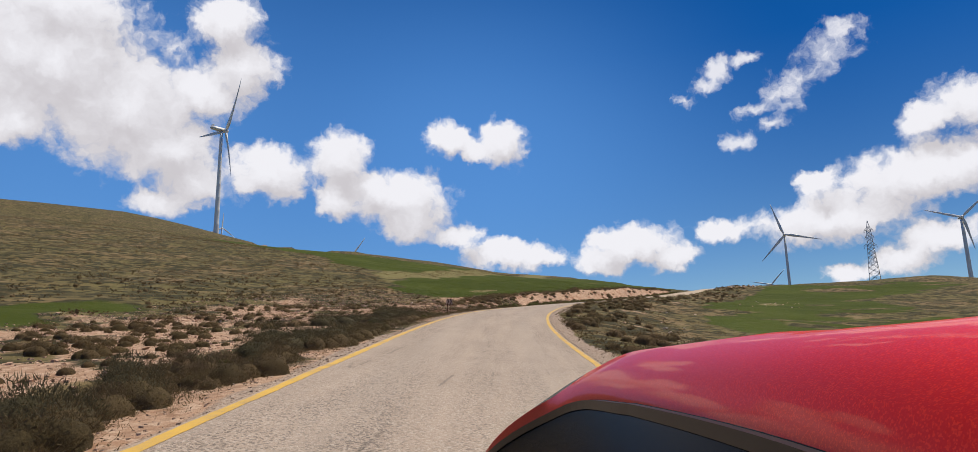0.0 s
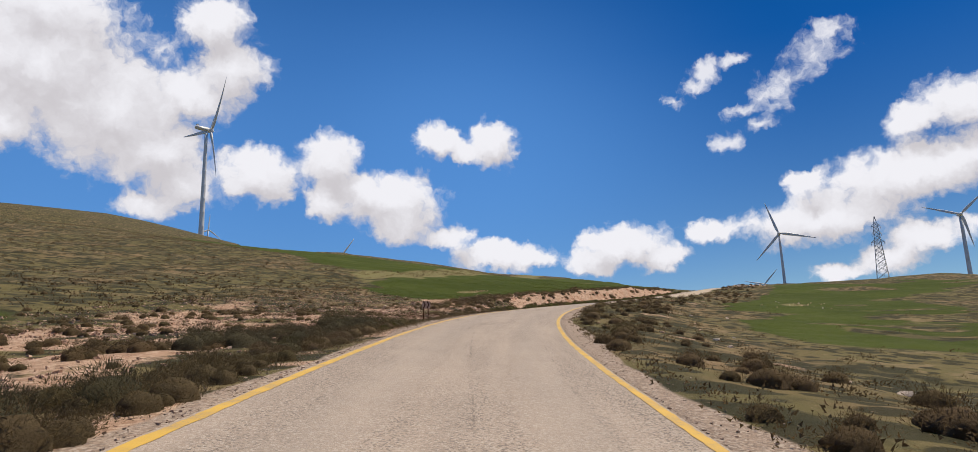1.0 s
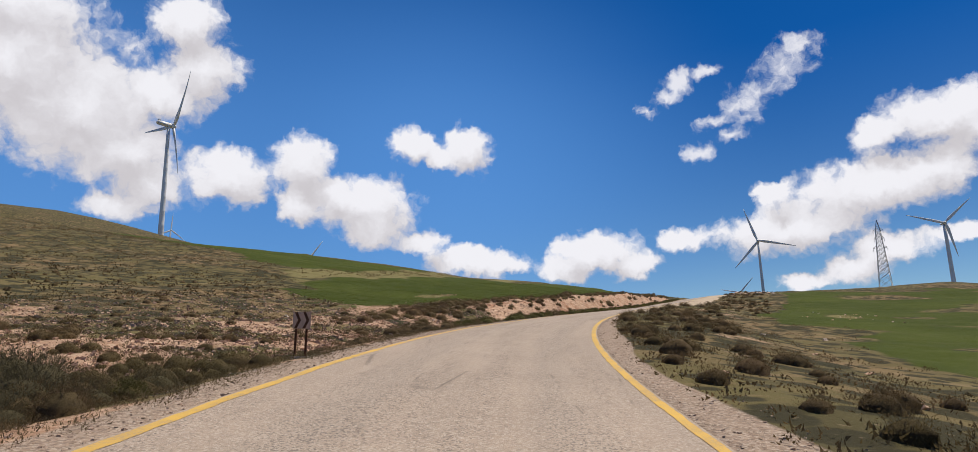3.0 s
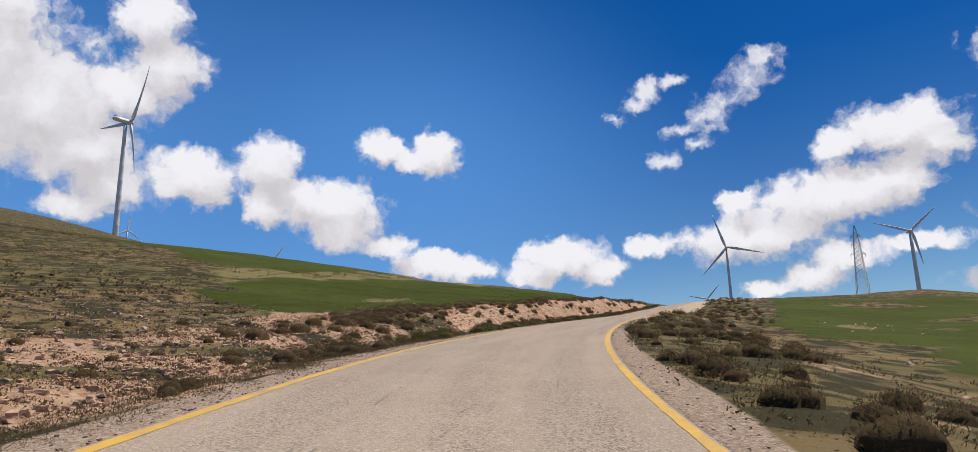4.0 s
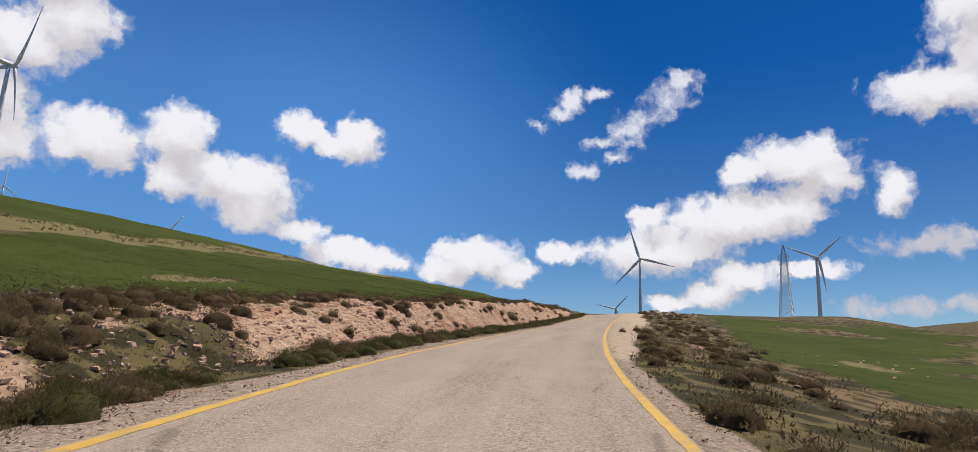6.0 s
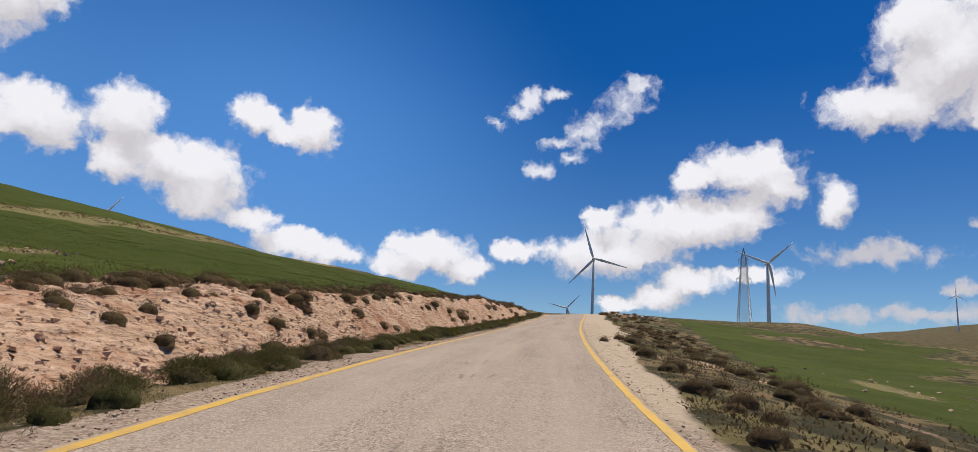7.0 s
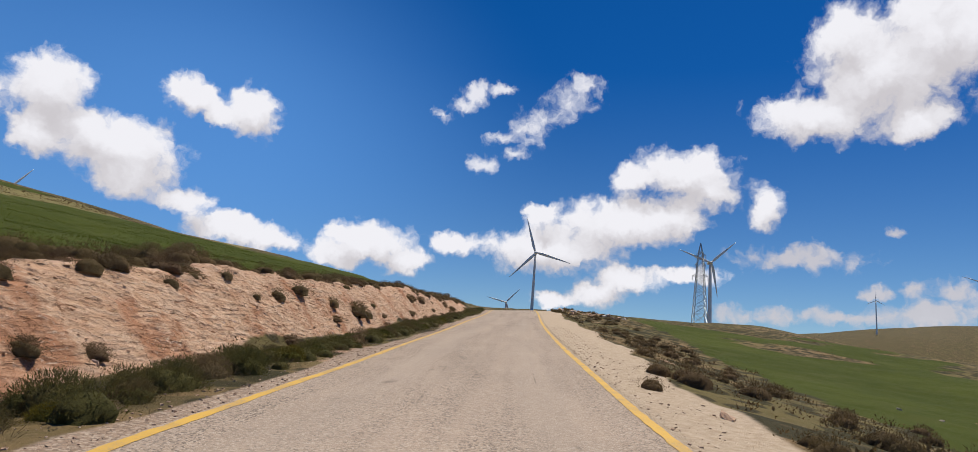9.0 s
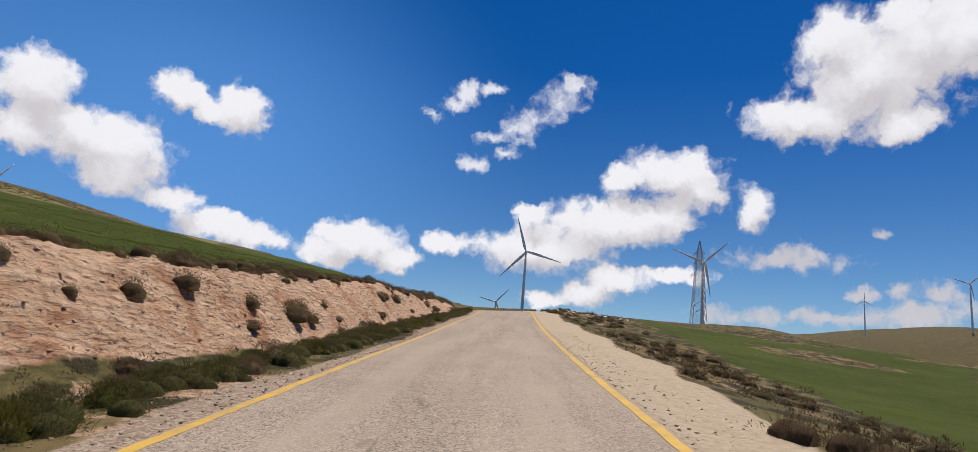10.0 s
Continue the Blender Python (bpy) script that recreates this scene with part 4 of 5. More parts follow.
def heart(radius, height, r):
    """The dense rounded inside of a tuft: verts and faces of a lumpy dome."""
    rows, seg = 4, 11
    v, p0, p1 = [], r.rand() * 6.283, r.rand() * 6.283
    for i in range(rows):
        u = i / rows * 0.5 * math.pi
        for k in range(seg):
            a = 2 * math.pi * (k + 0.5 * (i % 2)) / seg
            lump = 0.66 * (1 + 0.16 * math.sin(3 * a + p0) + 0.10 * math.sin(5 * a + p1 + 2 * u)) * (0.93 + 0.14 * r.rand())
            v.append((radius * lump * math.cos(u) * math.cos(a), radius * lump * math.cos(u) * math.sin(a), height * 0.70 * math.sin(u) * (0.92 + 0.16 * r.rand()) - (0.05 if i == 0 else 0)))
    v.append((0, 0, height * 0.70))
    f = []
    for i in range(rows - 1):
        for k in range(seg):
            q, w = i * seg + k, i * seg + (k + 1) % seg
            f += [(q, w, w + seg), (q, w + seg, q + seg)]
    top = (rows - 1) * seg
    f += [(top + k, top + (k + 1) % seg, rows * seg) for k in range(seg)]
    return np.array(v), np.array(f)


def triangles(v):
    return np.arange(len(v)).reshape(-1, 3)


def stick_bm(n, radius, height, r):
    bm = bmesh.new()
    for _ in range(n):
        a, q = r.rand() * 6.283, r.rand() ** 0.6
        tip = Vector((radius * q * math.cos(a), radius * q * math.sin(a), height * (0.5 + 0.6 * r.rand()) * math.sqrt(max(0.15, 1 - q * q))))
        root = tip * 0.15
        root.z = -0.03
        m = tip.lerp(root, 0.45) + Vector(r.normal(size=3) * 0.03)
        for p0, p1, w in ((root, m, 0.009), (m, tip, 0.005)):
            mat = Matrix.Translation((p0 + p1) / 2) @ (p1 - p0).to_track_quat("Z", "Y").to_matrix().to_4x4()
            bmesh.ops.create_cone(bm, segments=3, radius1=w, radius2=w * 0.6, depth=(p1 - p0).length, cap_ends=False, matrix=mat)
    return bm


def bush(name, radius, height, n, length, width, mat, seed):
    """A shrub of its own: foliage on the outside, twigs and a dense dead heart inside."""
    r = np.random.RandomState(seed)
    v = dome(n, radius, height, length, width, r)
    ob = new(name, mesh_from(name, v, triangles(v), mat))
    bm = stick_bm(26, radius * 0.95, height, r)
    core = bmesh.ops.create_icosphere(bm, subdivisions=3, radius=1.0)["verts"]
    for p in core:
        k = 0.66 + 0.20 * noise.noise(p.co * 2.3 + Vector((seed, 0, 0))) + 0.12 * noise.noise(p.co * 6.0 + Vector((seed, 3, 0)))
        p.co = Vector((p.co.x * radius * k, p.co.y * radius * k, max(-0.04, p.co.z * height * k)))
    part("woody_core", bm, mat, ob, "dense tangle of stems and leaves", True)
    return ob


def strew(model, s, d, size, group, label):
    x, y, z = (float(v) for v in ground(np.array(s), np.array(d)))
    ob = copy_thing(model, pose(x, y, z - 0.05, rng.uniform(-6, 6), rng.uniform(-6, 6), rng.uniform(0, 360)))
    ob.scale = (size * rng.uniform(0.85, 1.2), size * rng.uniform(0.85, 1.2), size * rng.uniform(0.8, 1.15))
    return tagged(ob, label, "shrub", group)


DRY = [bush("shrub", 0.55, 0.48, 2500, 0.066, 0.0085, DRY_LEAF, 100 + i) for i in range(3)]
LUSH = [bush("shrub", 0.50, 0.46, 2500, 0.062, 0.0098, GREEN_LEAF, 200 + i) for i in range(3)]
BLOOM = [bush("shrub", 0.44, 0.38, 1900, 0.056, 0.0095, YELLOW_LEAF, 300 + i) for i in range(2)]
CUSHION = [bush("shrub", 0.45, 0.36, 1900, 0.054, 0.0085, CUSHION_LEAF, 400 + i) for i in range(3)]
DRY_LABEL = "dry grey-brown roadside shrub growing from stony soil"
LUSH_LABEL = "dark green thorny shrub below the rock bank"
BLOOM_LABEL = "low yellow-green flowering shrub beside the verge"
CUSHION_LABEL = "low brown cushion shrub on pink stony ground"

# the hedge of brush along the left verge
s = -4.0
while s < 76:
    clump = 0.5 + value_noise(np.array(s / 5.0), np.array(3.3))
    if clump > (0.28 if s < 46 else 0.48):
        for _ in range(1):
            d = -rng.uniform(4.1, 6.2) if s < 55 else -rng.uniform(4.6, 6.0)
            strew(DRY[rng.randint(3)] if rng.rand() < 0.8 else LUSH[rng.randint(3)], s + rng.uniform(-0.5, 0.5), d, rng.uniform(0.5, 0.95), "shrubs along the verge", DRY_LABEL)
    s += 0.85
while s < 192:
    dense = 0.5 + value_noise(np.array(s / 4.0), np.array(8.1))
    if dense > 0.24:
        bloom = 108 < s < 150 and rng.rand() < 0.5
        model = BLOOM[rng.randint(2)] if bloom else LUSH[rng.randint(3)] if rng.rand() < 0.75 else DRY[rng.randint(3)]
        far_row = rng.uniform(4.0, 5.2)
        strew(model, s, -far_row, rng.uniform(0.65, 1.2), "shrubs along the verge", BLOOM_LABEL if bloom else LUSH_LABEL)
        if rng.rand() < 0.55:
            strew(CUSHION[rng.randint(3)], s + 0.4, -rng.uniform(5.0, 6.6), rng.uniform(0.55, 1.0), "shrubs along the verge", CUSHION_LABEL)
    s += 0.72
# shrubs clinging to the cutting and along its upper rim
for _ in range(76):
    s = 80 + 106 * rng.rand() ** 1.25
    rim = float(np.interp(s, (80, 105, 120, 150, 190), (9.8, 9.6, 8.9, 8.5, 8.2)))
    d = -(rim + rng.uniform(-0.5, 1.3)) if rng.rand() < 0.72 else -rng.uniform(6.4, rim)
    strew(CUSHION[rng.randint(3)] if rng.rand() < 0.7 else DRY[rng.randint(3)], s, d, rng.uniform(0.75, 1.35), "shrubs on the rock bank", "brown shrub clinging to the pink rock bank")
for model in DRY + LUSH + BLOOM + CUSHION:
    for o in (*model.children, model):
        bpy.data.objects.remove(o)


def scatter(name, n, where, radius, height, blades, length, width, mat, label, seed):
    """Low tufts in their thousands as one sheet of leaf."""
    r = np.random.RandomState(seed)
    s, d = where(n, r)
    x, y, z = ground(s, d)
    chunks, faces, total = [], [], 0
    for i in range(len(s)):
        k = 0.55 + 0.9 * r.rand()
        v = dome(blades, radius * k, height * k, length * k, width * k, r)
        f = triangles(v)
        if blades > 60:
            hv, hf = heart(radius * k, height * k, r)
            f = np.concatenate([f, hf + len(v)])
            v = np.concatenate([v, hv])
        chunks.append(v + np.array([x[i], y[i], z[i] - 0.02]))
        faces.append(f + total)
        total += len(v)
    return tagged(new(name, mesh_from(name, np.concatenate(chunks), np.concatenate(faces), mat, True)), label, "scrub", kind="stuff")


def plain_place(n, r):
    s, d = r.uniform(-5, 90, n), -(7 + 38 * r.rand(n) ** 1.3)
    keep = value_noise(s / 5, d / 5) + 0.5 > 0.3 * r.rand(n) + 0.14
    keep &= zones(s, d)[0] < 0.4
    return s[keep], d[keep]


def hill_place(n, r):
    s, d = r.uniform(20, 260, n), -(26 + 190 * r.rand(n) ** 1.5)
    keep = zones(s, d)[0] < 0.3
    return s[keep], d[keep]


def right_place(n, r):
    s, d = r.uniform(15, 235, n), 3.8 + 60 * r.rand(n) ** 1.9
    z = zones(s, d)
    keep = (z[0] < 0.35) & (z[5] < 0.5)
    return s[keep], d[keep]


def bank_place(n, r):
    s, d = r.uniform(60, 200, n), -(5.0 + 9 * r.rand(n))
    z = zones(s, d)
    keep = (z[1] < 0.6) | (r.rand(n) < 0.08)
    return s[keep], d[keep]


def verge_place(n, r):
    s, d = r.uniform(-6, 190, n), -(3.45 + 2.8 * r.rand(n))
    return s, d


def flat_place(n, r):
    s, d = 6 + 54 * r.rand(n) ** 0.85, -(6.8 + 17 * r.rand(n))
    keep = value_noise(s / 6, d / 5) > -0.2
    return s[keep], d[keep]


def slope_place(n, r):
    s, d = r.uniform(20, 122, n), r.uniform(3.9, 10, n)
    return s, d


def shoulder_place(n, r):
    s = r.uniform(118, 218, n)
    d = np.interp(s, (118, 140, 190, 218), (6.2, 7.0, 6.2, 5.0)) + 8 * r.rand(n)
    return s, d


scatter("scrub", 330, flat_place, 0.38, 0.32, 360, 0.06, 0.010, SCRUB, "low brown cushion shrubs on the pink stony flat", 31)
scatter("scrub", 150, slope_place, 0.48, 0.40, 480, 0.065, 0.010, SCRUB, "grey-green bushes on the slope below the road", 32)
scatter("scrub", 110, shoulder_place, 0.45, 0.32, 320, 0.09, 0.015, SCRUB, "brown bushes beside the sandy shoulder", 33)
def rim_place(n, r):
    s = r.uniform(84, 205, n)
    d = -(np.interp(s, (80, 105, 120, 150, 190), (9.9, 9.6, 8.8, 8.4, 7.6)) + 1.5 * r.rand(n))
    return s, d


def rubble_place(n, r):
    return r.uniform(66, 112, n), -(5.2 + 5.5 * r.rand(n))


def slope_tufts(n, r):
    s, d = r.uniform(44, 112, n), -(5.5 + 24 * r.rand(n) ** 1.3)
    z = zones(s, d)
    keep = (z[0] < 0.5) & (z[1] < 0.5) & (value_noise(s / 3, d / 3) > -0.3)
    return s[keep], d[keep]


def hedge_place(n, r):
    return r.uniform(78, 194, n), -(3.85 + 1.4 * r.rand(n))


scatter("scrub", 290, hedge_place, 0.36, 0.32, 620, 0.055, 0.0085, GREEN_SCRUB, "dark green brush below the cutting", 36)
scatter("scrub", 330, rim_place, 0.46, 0.36, 320, 0.055, 0.009, SCRUB, "brown bushes along the rim of the cutting", 34)
scatter("scrub", 46, rubble_place, 0.48, 0.38, 650, 0.055, 0.009, SCRUB, "grey-brown bushes on the stony slope", 35)
def brush_place(n, r):
    s = r.uniform(-6, 76, n)
    d = -(3.55 + np.interp(s, (0, 24, 37, 55, 76), (-0.1, 0.1, 0.8, 0.95, 0.9)) + 2.1 * r.rand(n))
    keep = value_noise(s / 4.0, d / 2.0) > np.interp(s, (40, 50), (-0.2, 0.08))
    return s[keep], d[keep]


def thicket_place(n, r):
    s = np.concatenate([r.uniform(33, 49, n - n // 3), r.uniform(2, 30, n // 3)])
    d = -np.where(s > 31, r.uniform(5.0, 8.6, n), r.uniform(4.4, 6.2, n))
    return s, d


def strip_place(n, r):
    s, d = r.uniform(-4, 80, n), -(3.5 + 1.7 * r.rand(n) ** 0.8)
    return s, d


def face_place(n, r):
    return 82 + 100 * r.rand(n) ** 1.2, -(6.2 + 3.4 * r.rand(n))


scatter("scrub", 40, face_place, 0.38, 0.32, 600, 0.055, 0.0085, VERGE_SCRUB, "brown brush clinging to the cutting", 38)
scatter("scrub", 430, brush_place, 0.36, 0.36, 480, 0.055, 0.008, VERGE_SCRUB, "low brown brush along the verge", 37)
scatter("scrub", 850, plain_place, 0.27, 0.22, 130, 0.05, 0.010, SCRUB, "low brown scrub tufts over the pink flat", 21)
scatter("scrub", 15000, hill_place, 0.46, 0.24, 9, 0.11, 0.11, SCRUB, "scattered olive tufts over the brown hillside", 22)
scatter("scrub", 3600, right_place, 0.34, 0.20, 26, 0.07, 0.036, SCRUB, "grey-green scrub on the slope beside the road", 23)
scatter("scrub", 1500, bank_place, 0.20, 0.14, 28, 0.05, 0.020, SCRUB, "small dry tufts on the cutting and its rim", 24)
scatter("scrub", 2600, verge_place, 0.13, 0.11, 26, 0.085, 0.0045, STRAW_LEAF, "thin dry weeds along the gravel verge", 25)


scatter("scrub", 75, thicket_place, 0.62, 0.52, 1300, 0.075, 0.009, THICKET, "dense grey-olive thicket beside the verge", 43)
scatter("scrub", 1500, strip_place, 0.22, 0.12, 48, 0.045, 0.010, VERGE_SCRUB, "low dry brown weeds on the dirt verge", 41)
scatter("scrub", 5200, slope_tufts, 0.20, 0.13, 30, 0.045, 0.019, SCRUB, "small olive tufts over the stony slope", 42)


def corn():
    r = np.random.RandomState(5)
    n = 160000
    s, d = r.uniform(76, 215, n), -(8.5 + 26 * r.rand(n) ** 1.4)
    keep = zones(s, d)[0] > 0.35 + 0.3 * r.rand(n)
    s, d = s[keep], d[keep]
    x, y, z = ground(s, d)
    c = np.stack([x, y, z - 0.01], -1)
    n = len(s)
    a = r.rand(n) * 6.283
    side = np.stack([np.cos(a), np.sin(a), 0 * a], -1) * (0.006 + 0.008 * r.rand(n))[:, None]
    up = np.stack([0.05 * r.normal(size=n), 0.05 * r.normal(size=n), 0.04 + 0.05 * r.rand(n)], -1)
    v = np.stack([c - side, c + side, c + up], 1).reshape(-1, 3)
    tagged(new("young_corn", mesh_from("young_corn", v, triangles(v), GRASS)), "short green corn shoots in the hillside field", "crop", kind="stuff")


corn()


def verge_stones(n, r):
    s = r.uniform(-6, 150, n)
    left = r.rand(n) < 0.75
    d = np.where(left, -(ROAD_HALF + 0.02 + 2.3 * r.rand(n) ** 1.6), ROAD_HALF + 0.02 + 1.6 * r.rand(n) ** 1.6)
    return s, d


def stones(name, n, where, small, big, flat, mat, label, category, seed):
    """Loose stones in their thousands."""
    r = np.random.RandomState(seed)
    s, d = where(n, r)
    n = len(s)
    x, y, z = ground(s, d)
    size = small + (big - small) * r.rand(n) ** 3.0
    base = 0.72 * np.array([(-1, -1, -1), (1, -1, -1), (1, 1, -1), (-1, 1, -1), (-1, -1, 1), (1, -1, 1), (1, 1, 1), (-1, 1, 1)], float)
    v = base[None] * (0.45 + 0.75 * r.rand(n, 8, 3)) * size[:, None, None] * np.array([1.25, 1, flat])
    a = r.rand(n) * 6.283
    c, sn = np.cos(a)[:, None], np.sin(a)[:, None]
    v = np.stack([v[..., 0] * c - v[..., 1] * sn, v[..., 0] * sn + v[..., 1] * c, v[..., 2]], -1)
    lean = 0.14 * r.normal(size=(n, 2))
    v[..., 2] += v[..., 0] * lean[:, :1] + v[..., 1] * lean[:, 1:]
    v += np.stack([x, y, z + size * flat * 0.4], -1)[:, None]
    f = np.array([(4, 5, 6), (4, 6, 7), (0, 1, 5), (0, 5, 4), (1, 2, 6), (1, 6, 5), (2, 3, 7), (2, 7, 6), (3, 0, 4), (3, 4, 7)])
    f = (f[None] + 8 * np.arange(n)[:, None, None]).reshape(-1, 3)
    tagged(new(name, mesh_from(name, v.reshape(-1, 3), f, mat)), label, category, kind="stuff")


def slope_stones(n, r):
    s, d = r.uniform(40, 112, n), -(5.6 + 22 * r.rand(n) ** 1.7)
    keep = zones(s, d)[0] < 0.6
    return s[keep], d[keep]


def flat_stones(n, r):
    s, d = r.uniform(4, 70, n), -(6.0 + 20 * r.rand(n) ** 1.3)
    return s, d


def bank_stones(n, r):
    s, d = 84 + 104 * r.rand(n) ** 1.3, -r.uniform(5.6, 10.4, n)
    keep = bank_zone(s, d) > 0.4
    return s[keep], d[keep]


stones("gravel", 13000, verge_stones, 0.008, 0.032, 0.6, GRIT, "loose grey-brown gravel along the road edge", "gravel", 9)
stones("loose_stones", 15000, slope_stones, 0.018, 0.12, 0.6, RUBBLE, "loose pinkish stones over the stony slope", "stones", 12)
stones("loose_stones", 6500, flat_stones, 0.014, 0.09, 0.6, RUBBLE, "loose pale stones on the pink flat", "stones", 13)
stones("loose_stones", 9000, bank_stones, 0.014, 0.06, 0.32, RUBBLE, "crumbled limestone chips on the cutting", "stones", 14)

ROCKS = [hull_mesh("rock", 50 + i, 0.75, WHITE_STONE if i % 3 == 0 else LIMESTONE) for i in range(6)]
SLABS = [hull_mesh("stone", 70 + i, 0.38, LIMESTONE) for i in range(8)]
PALE = "pale weathered limestone rock lying on dry soil"


def rock(s, d, size):
    x, y, z = (float(v) for v in ground(np.array(s), np.array(d)))
    ob = new("rock", ROCKS[rng.randint(6)])
    ob.matrix_world = pose(x, y, z + size * 0.08, rng.uniform(-20, 20), rng.uniform(-20, 20), rng.uniform(0, 360)) @ Matrix.Diagonal((size, size * rng.uniform(0.7, 1.1), size * rng.uniform(0.4, 0.7), 1))
    tagged(ob, PALE, "rock", "rocks on the slopes")


for _ in range(95):
    rock(rng.uniform(8, 80), -rng.uniform(5.5, 22), 0.12 + 0.4 * rng.rand() ** 2.5)
for _ in range(110):
    rock(rng.uniform(60, 104), -rng.uniform(4.6, 16), 0.10 + 0.36 * rng.rand() ** 2.5)
for _ in range(40):
    rock(rng.uniform(104, 180), -rng.uniform(4.4, 6.4), 0.10 + 0.25 * rng.rand() ** 2.5)
for _ in range(45):
    rock(rng.uniform(190, 230), rng.uniform(7, 16), 0.4 + 1.0 * rng.rand() ** 1.5)
for _ in range(26):
    rock(rng.uniform(118, 140), rng.uniform(18, 27), 0.15 + 0.3 * rng.rand())
for _ in range(25):
    rock(rng.uniform(25, 120), rng.uniform(4, 16), 0.15 + 0.4 * rng.rand())

# broken slabs that stand out of the cutting
slab_spots = []
while len(slab_spots) < 1900:
    s, d = rng.uniform(86, 190), -rng.uniform(5.8, 10.2)
    if float(bank_zone(np.array(s), np.array(d))) > 0.55:
        slab_spots.append((s, d))
slab_spots.sort(key=lambda q: abs(q[0] - 118))
loose_v, loose_f, offset = [], [], 0
for i, (s, d) in enumerate(slab_spots):
    x, y, z = (float(v) for v in ground(np.array(s), np.array(d)))
    size = 0.06 + 0.15 * rng.rand() ** 2.2
    jut = rng.rand() < 0.15
    head = float(np.degrees(np.interp(s, LINE, _h)))
    dip = math.degrees(math.atan((float(ground(np.array(s), np.array(d - 0.25))[2]) - float(ground(np.array(s), np.array(d + 0.25))[2])) / 0.5))
    m = pose(x, y, z + (0.03 if jut else -0.02), (dip * 0.3 if jut else dip - 6) + rng.normal(0, 6), -7 + rng.normal(0, 6), -head + 90 + rng.normal(0, 22)) @ Matrix.Diagonal((size * rng.uniform(1.2, 2.6), size, size * (rng.uniform(0.25, 0.45) if jut else rng.uniform(0.16, 0.32)), 1))
    me = SLABS[rng.randint(8)]
    if i < 290:
        ob = new("stone", me)
        ob.parent = land
        ob.matrix_world = m
    else:
        loose_v += [tuple(m @ v.co) for v in me.vertices]
        loose_f += [[k + offset for k in p.vertices] for p in me.polygons]
        offset += len(me.vertices)
rubble = new("rubble", mesh_from("rubble", loose_v, loose_f, RUBBLE))
rubble.parent = land
tagged(rubble, "broken limestone slabs in the cutting", kind="stuff")


# ---------------------------------------------------------------- litter
def litter(s, d, colour, size, label):
    m, t, p = material("thin_plastic", 0.35, 0.0, colour)
    put(t, mix(t, grain(t, 14.0, 3), colour, tuple(0.7 * c for c in colour)), p.inputs["Base Color"])
    x, y, z = (float(v) for v in ground(np.array(s), np.array(d)))
    bm = bmesh.new()
    bmesh.ops.create_icosphere(bm, subdivisions=3, radius=size)
    for v in bm.verts:
        k = 0.7 + 0.9 * noise.noise(v.co * 9 / size * 0.12) + 0.4 * noise.noise(v.co * 30 / size * 0.12)
        v.co = Vector((v.co.x * k * 1.3, v.co.y * k, abs(v.co.z) * k * 0.55))
    ob = part("plastic_bag", bm, m, None, label)
    ob.location = (x, y, z)
    tagged(ob, label, "litter")


litter(73.0, -5.4, (0.05, 0.30, 0.34), 0.13, "crumpled turquoise plastic bag caught under a roadside shrub")
litter(52.5, -6.6, (0.62, 0.56, 0.50), 0.12, "crumpled pale plastic bag lying on the gravel")

# ---------------------------------------------------------------- the red car that stands on the road
def car_paint():
    m, t, p = material("red_metallic_paint", 0.42, 0.5)
    speck = t.nodes.new("ShaderNodeSeparateColor")
    t.links.new(cells(t, 1100.0, None, "F1", "Color"), speck.inputs[0])
    c = mix(t, band(t, speck.outputs[0], 0.55, 0.95), (0.74, 0.018, 0.004), (0.90, 0.045, 0.010))
    put(t, c, p.inputs["Base Color"])
    put(t, calc(t, "MULTIPLY_ADD", speck.outputs[1], 0.14, 0.38), p.inputs["Roughness"])
    p.inputs["Coat Weight"].default_value, p.inputs["Coat Roughness"].default_value = 0.34, 0.03
    p.inputs["Specular IOR Level"].default_value = 0.06
    return m


def plain_material(name, colour, rough, metal=0.0, scale=30.0):
    m, t, p = material(name, rough, metal)
    put(t, mix(t, grain(t, scale, 3), colour, tuple(0.75 * c for c in colour)), p.inputs["Base Color"])
    return m


PAINT = car_paint()
TRIM = plain_material("black_trim", (0.012, 0.012, 0.013), 0.4)
GLASS = plain_material("tinted_window_glass", (0.005, 0.005, 0.006), 0.25)
GLASS.node_tree.nodes["Principled BSDF"].inputs["Specular IOR Level"].default_value = 0.03
RUBBER = plain_material("tyre_rubber", (0.022, 0.022, 0.022), 0.85)
ALLOY = plain_material("alloy_rim", (0.55, 0.55, 0.56), 0.3, 0.9)
LAMP = plain_material("lamp_lens", (0.62, 0.64, 0.66), 0.08)
RED_LAMP = plain_material("tail_lamp_lens", (0.30, 0.01, 0.01), 0.1)

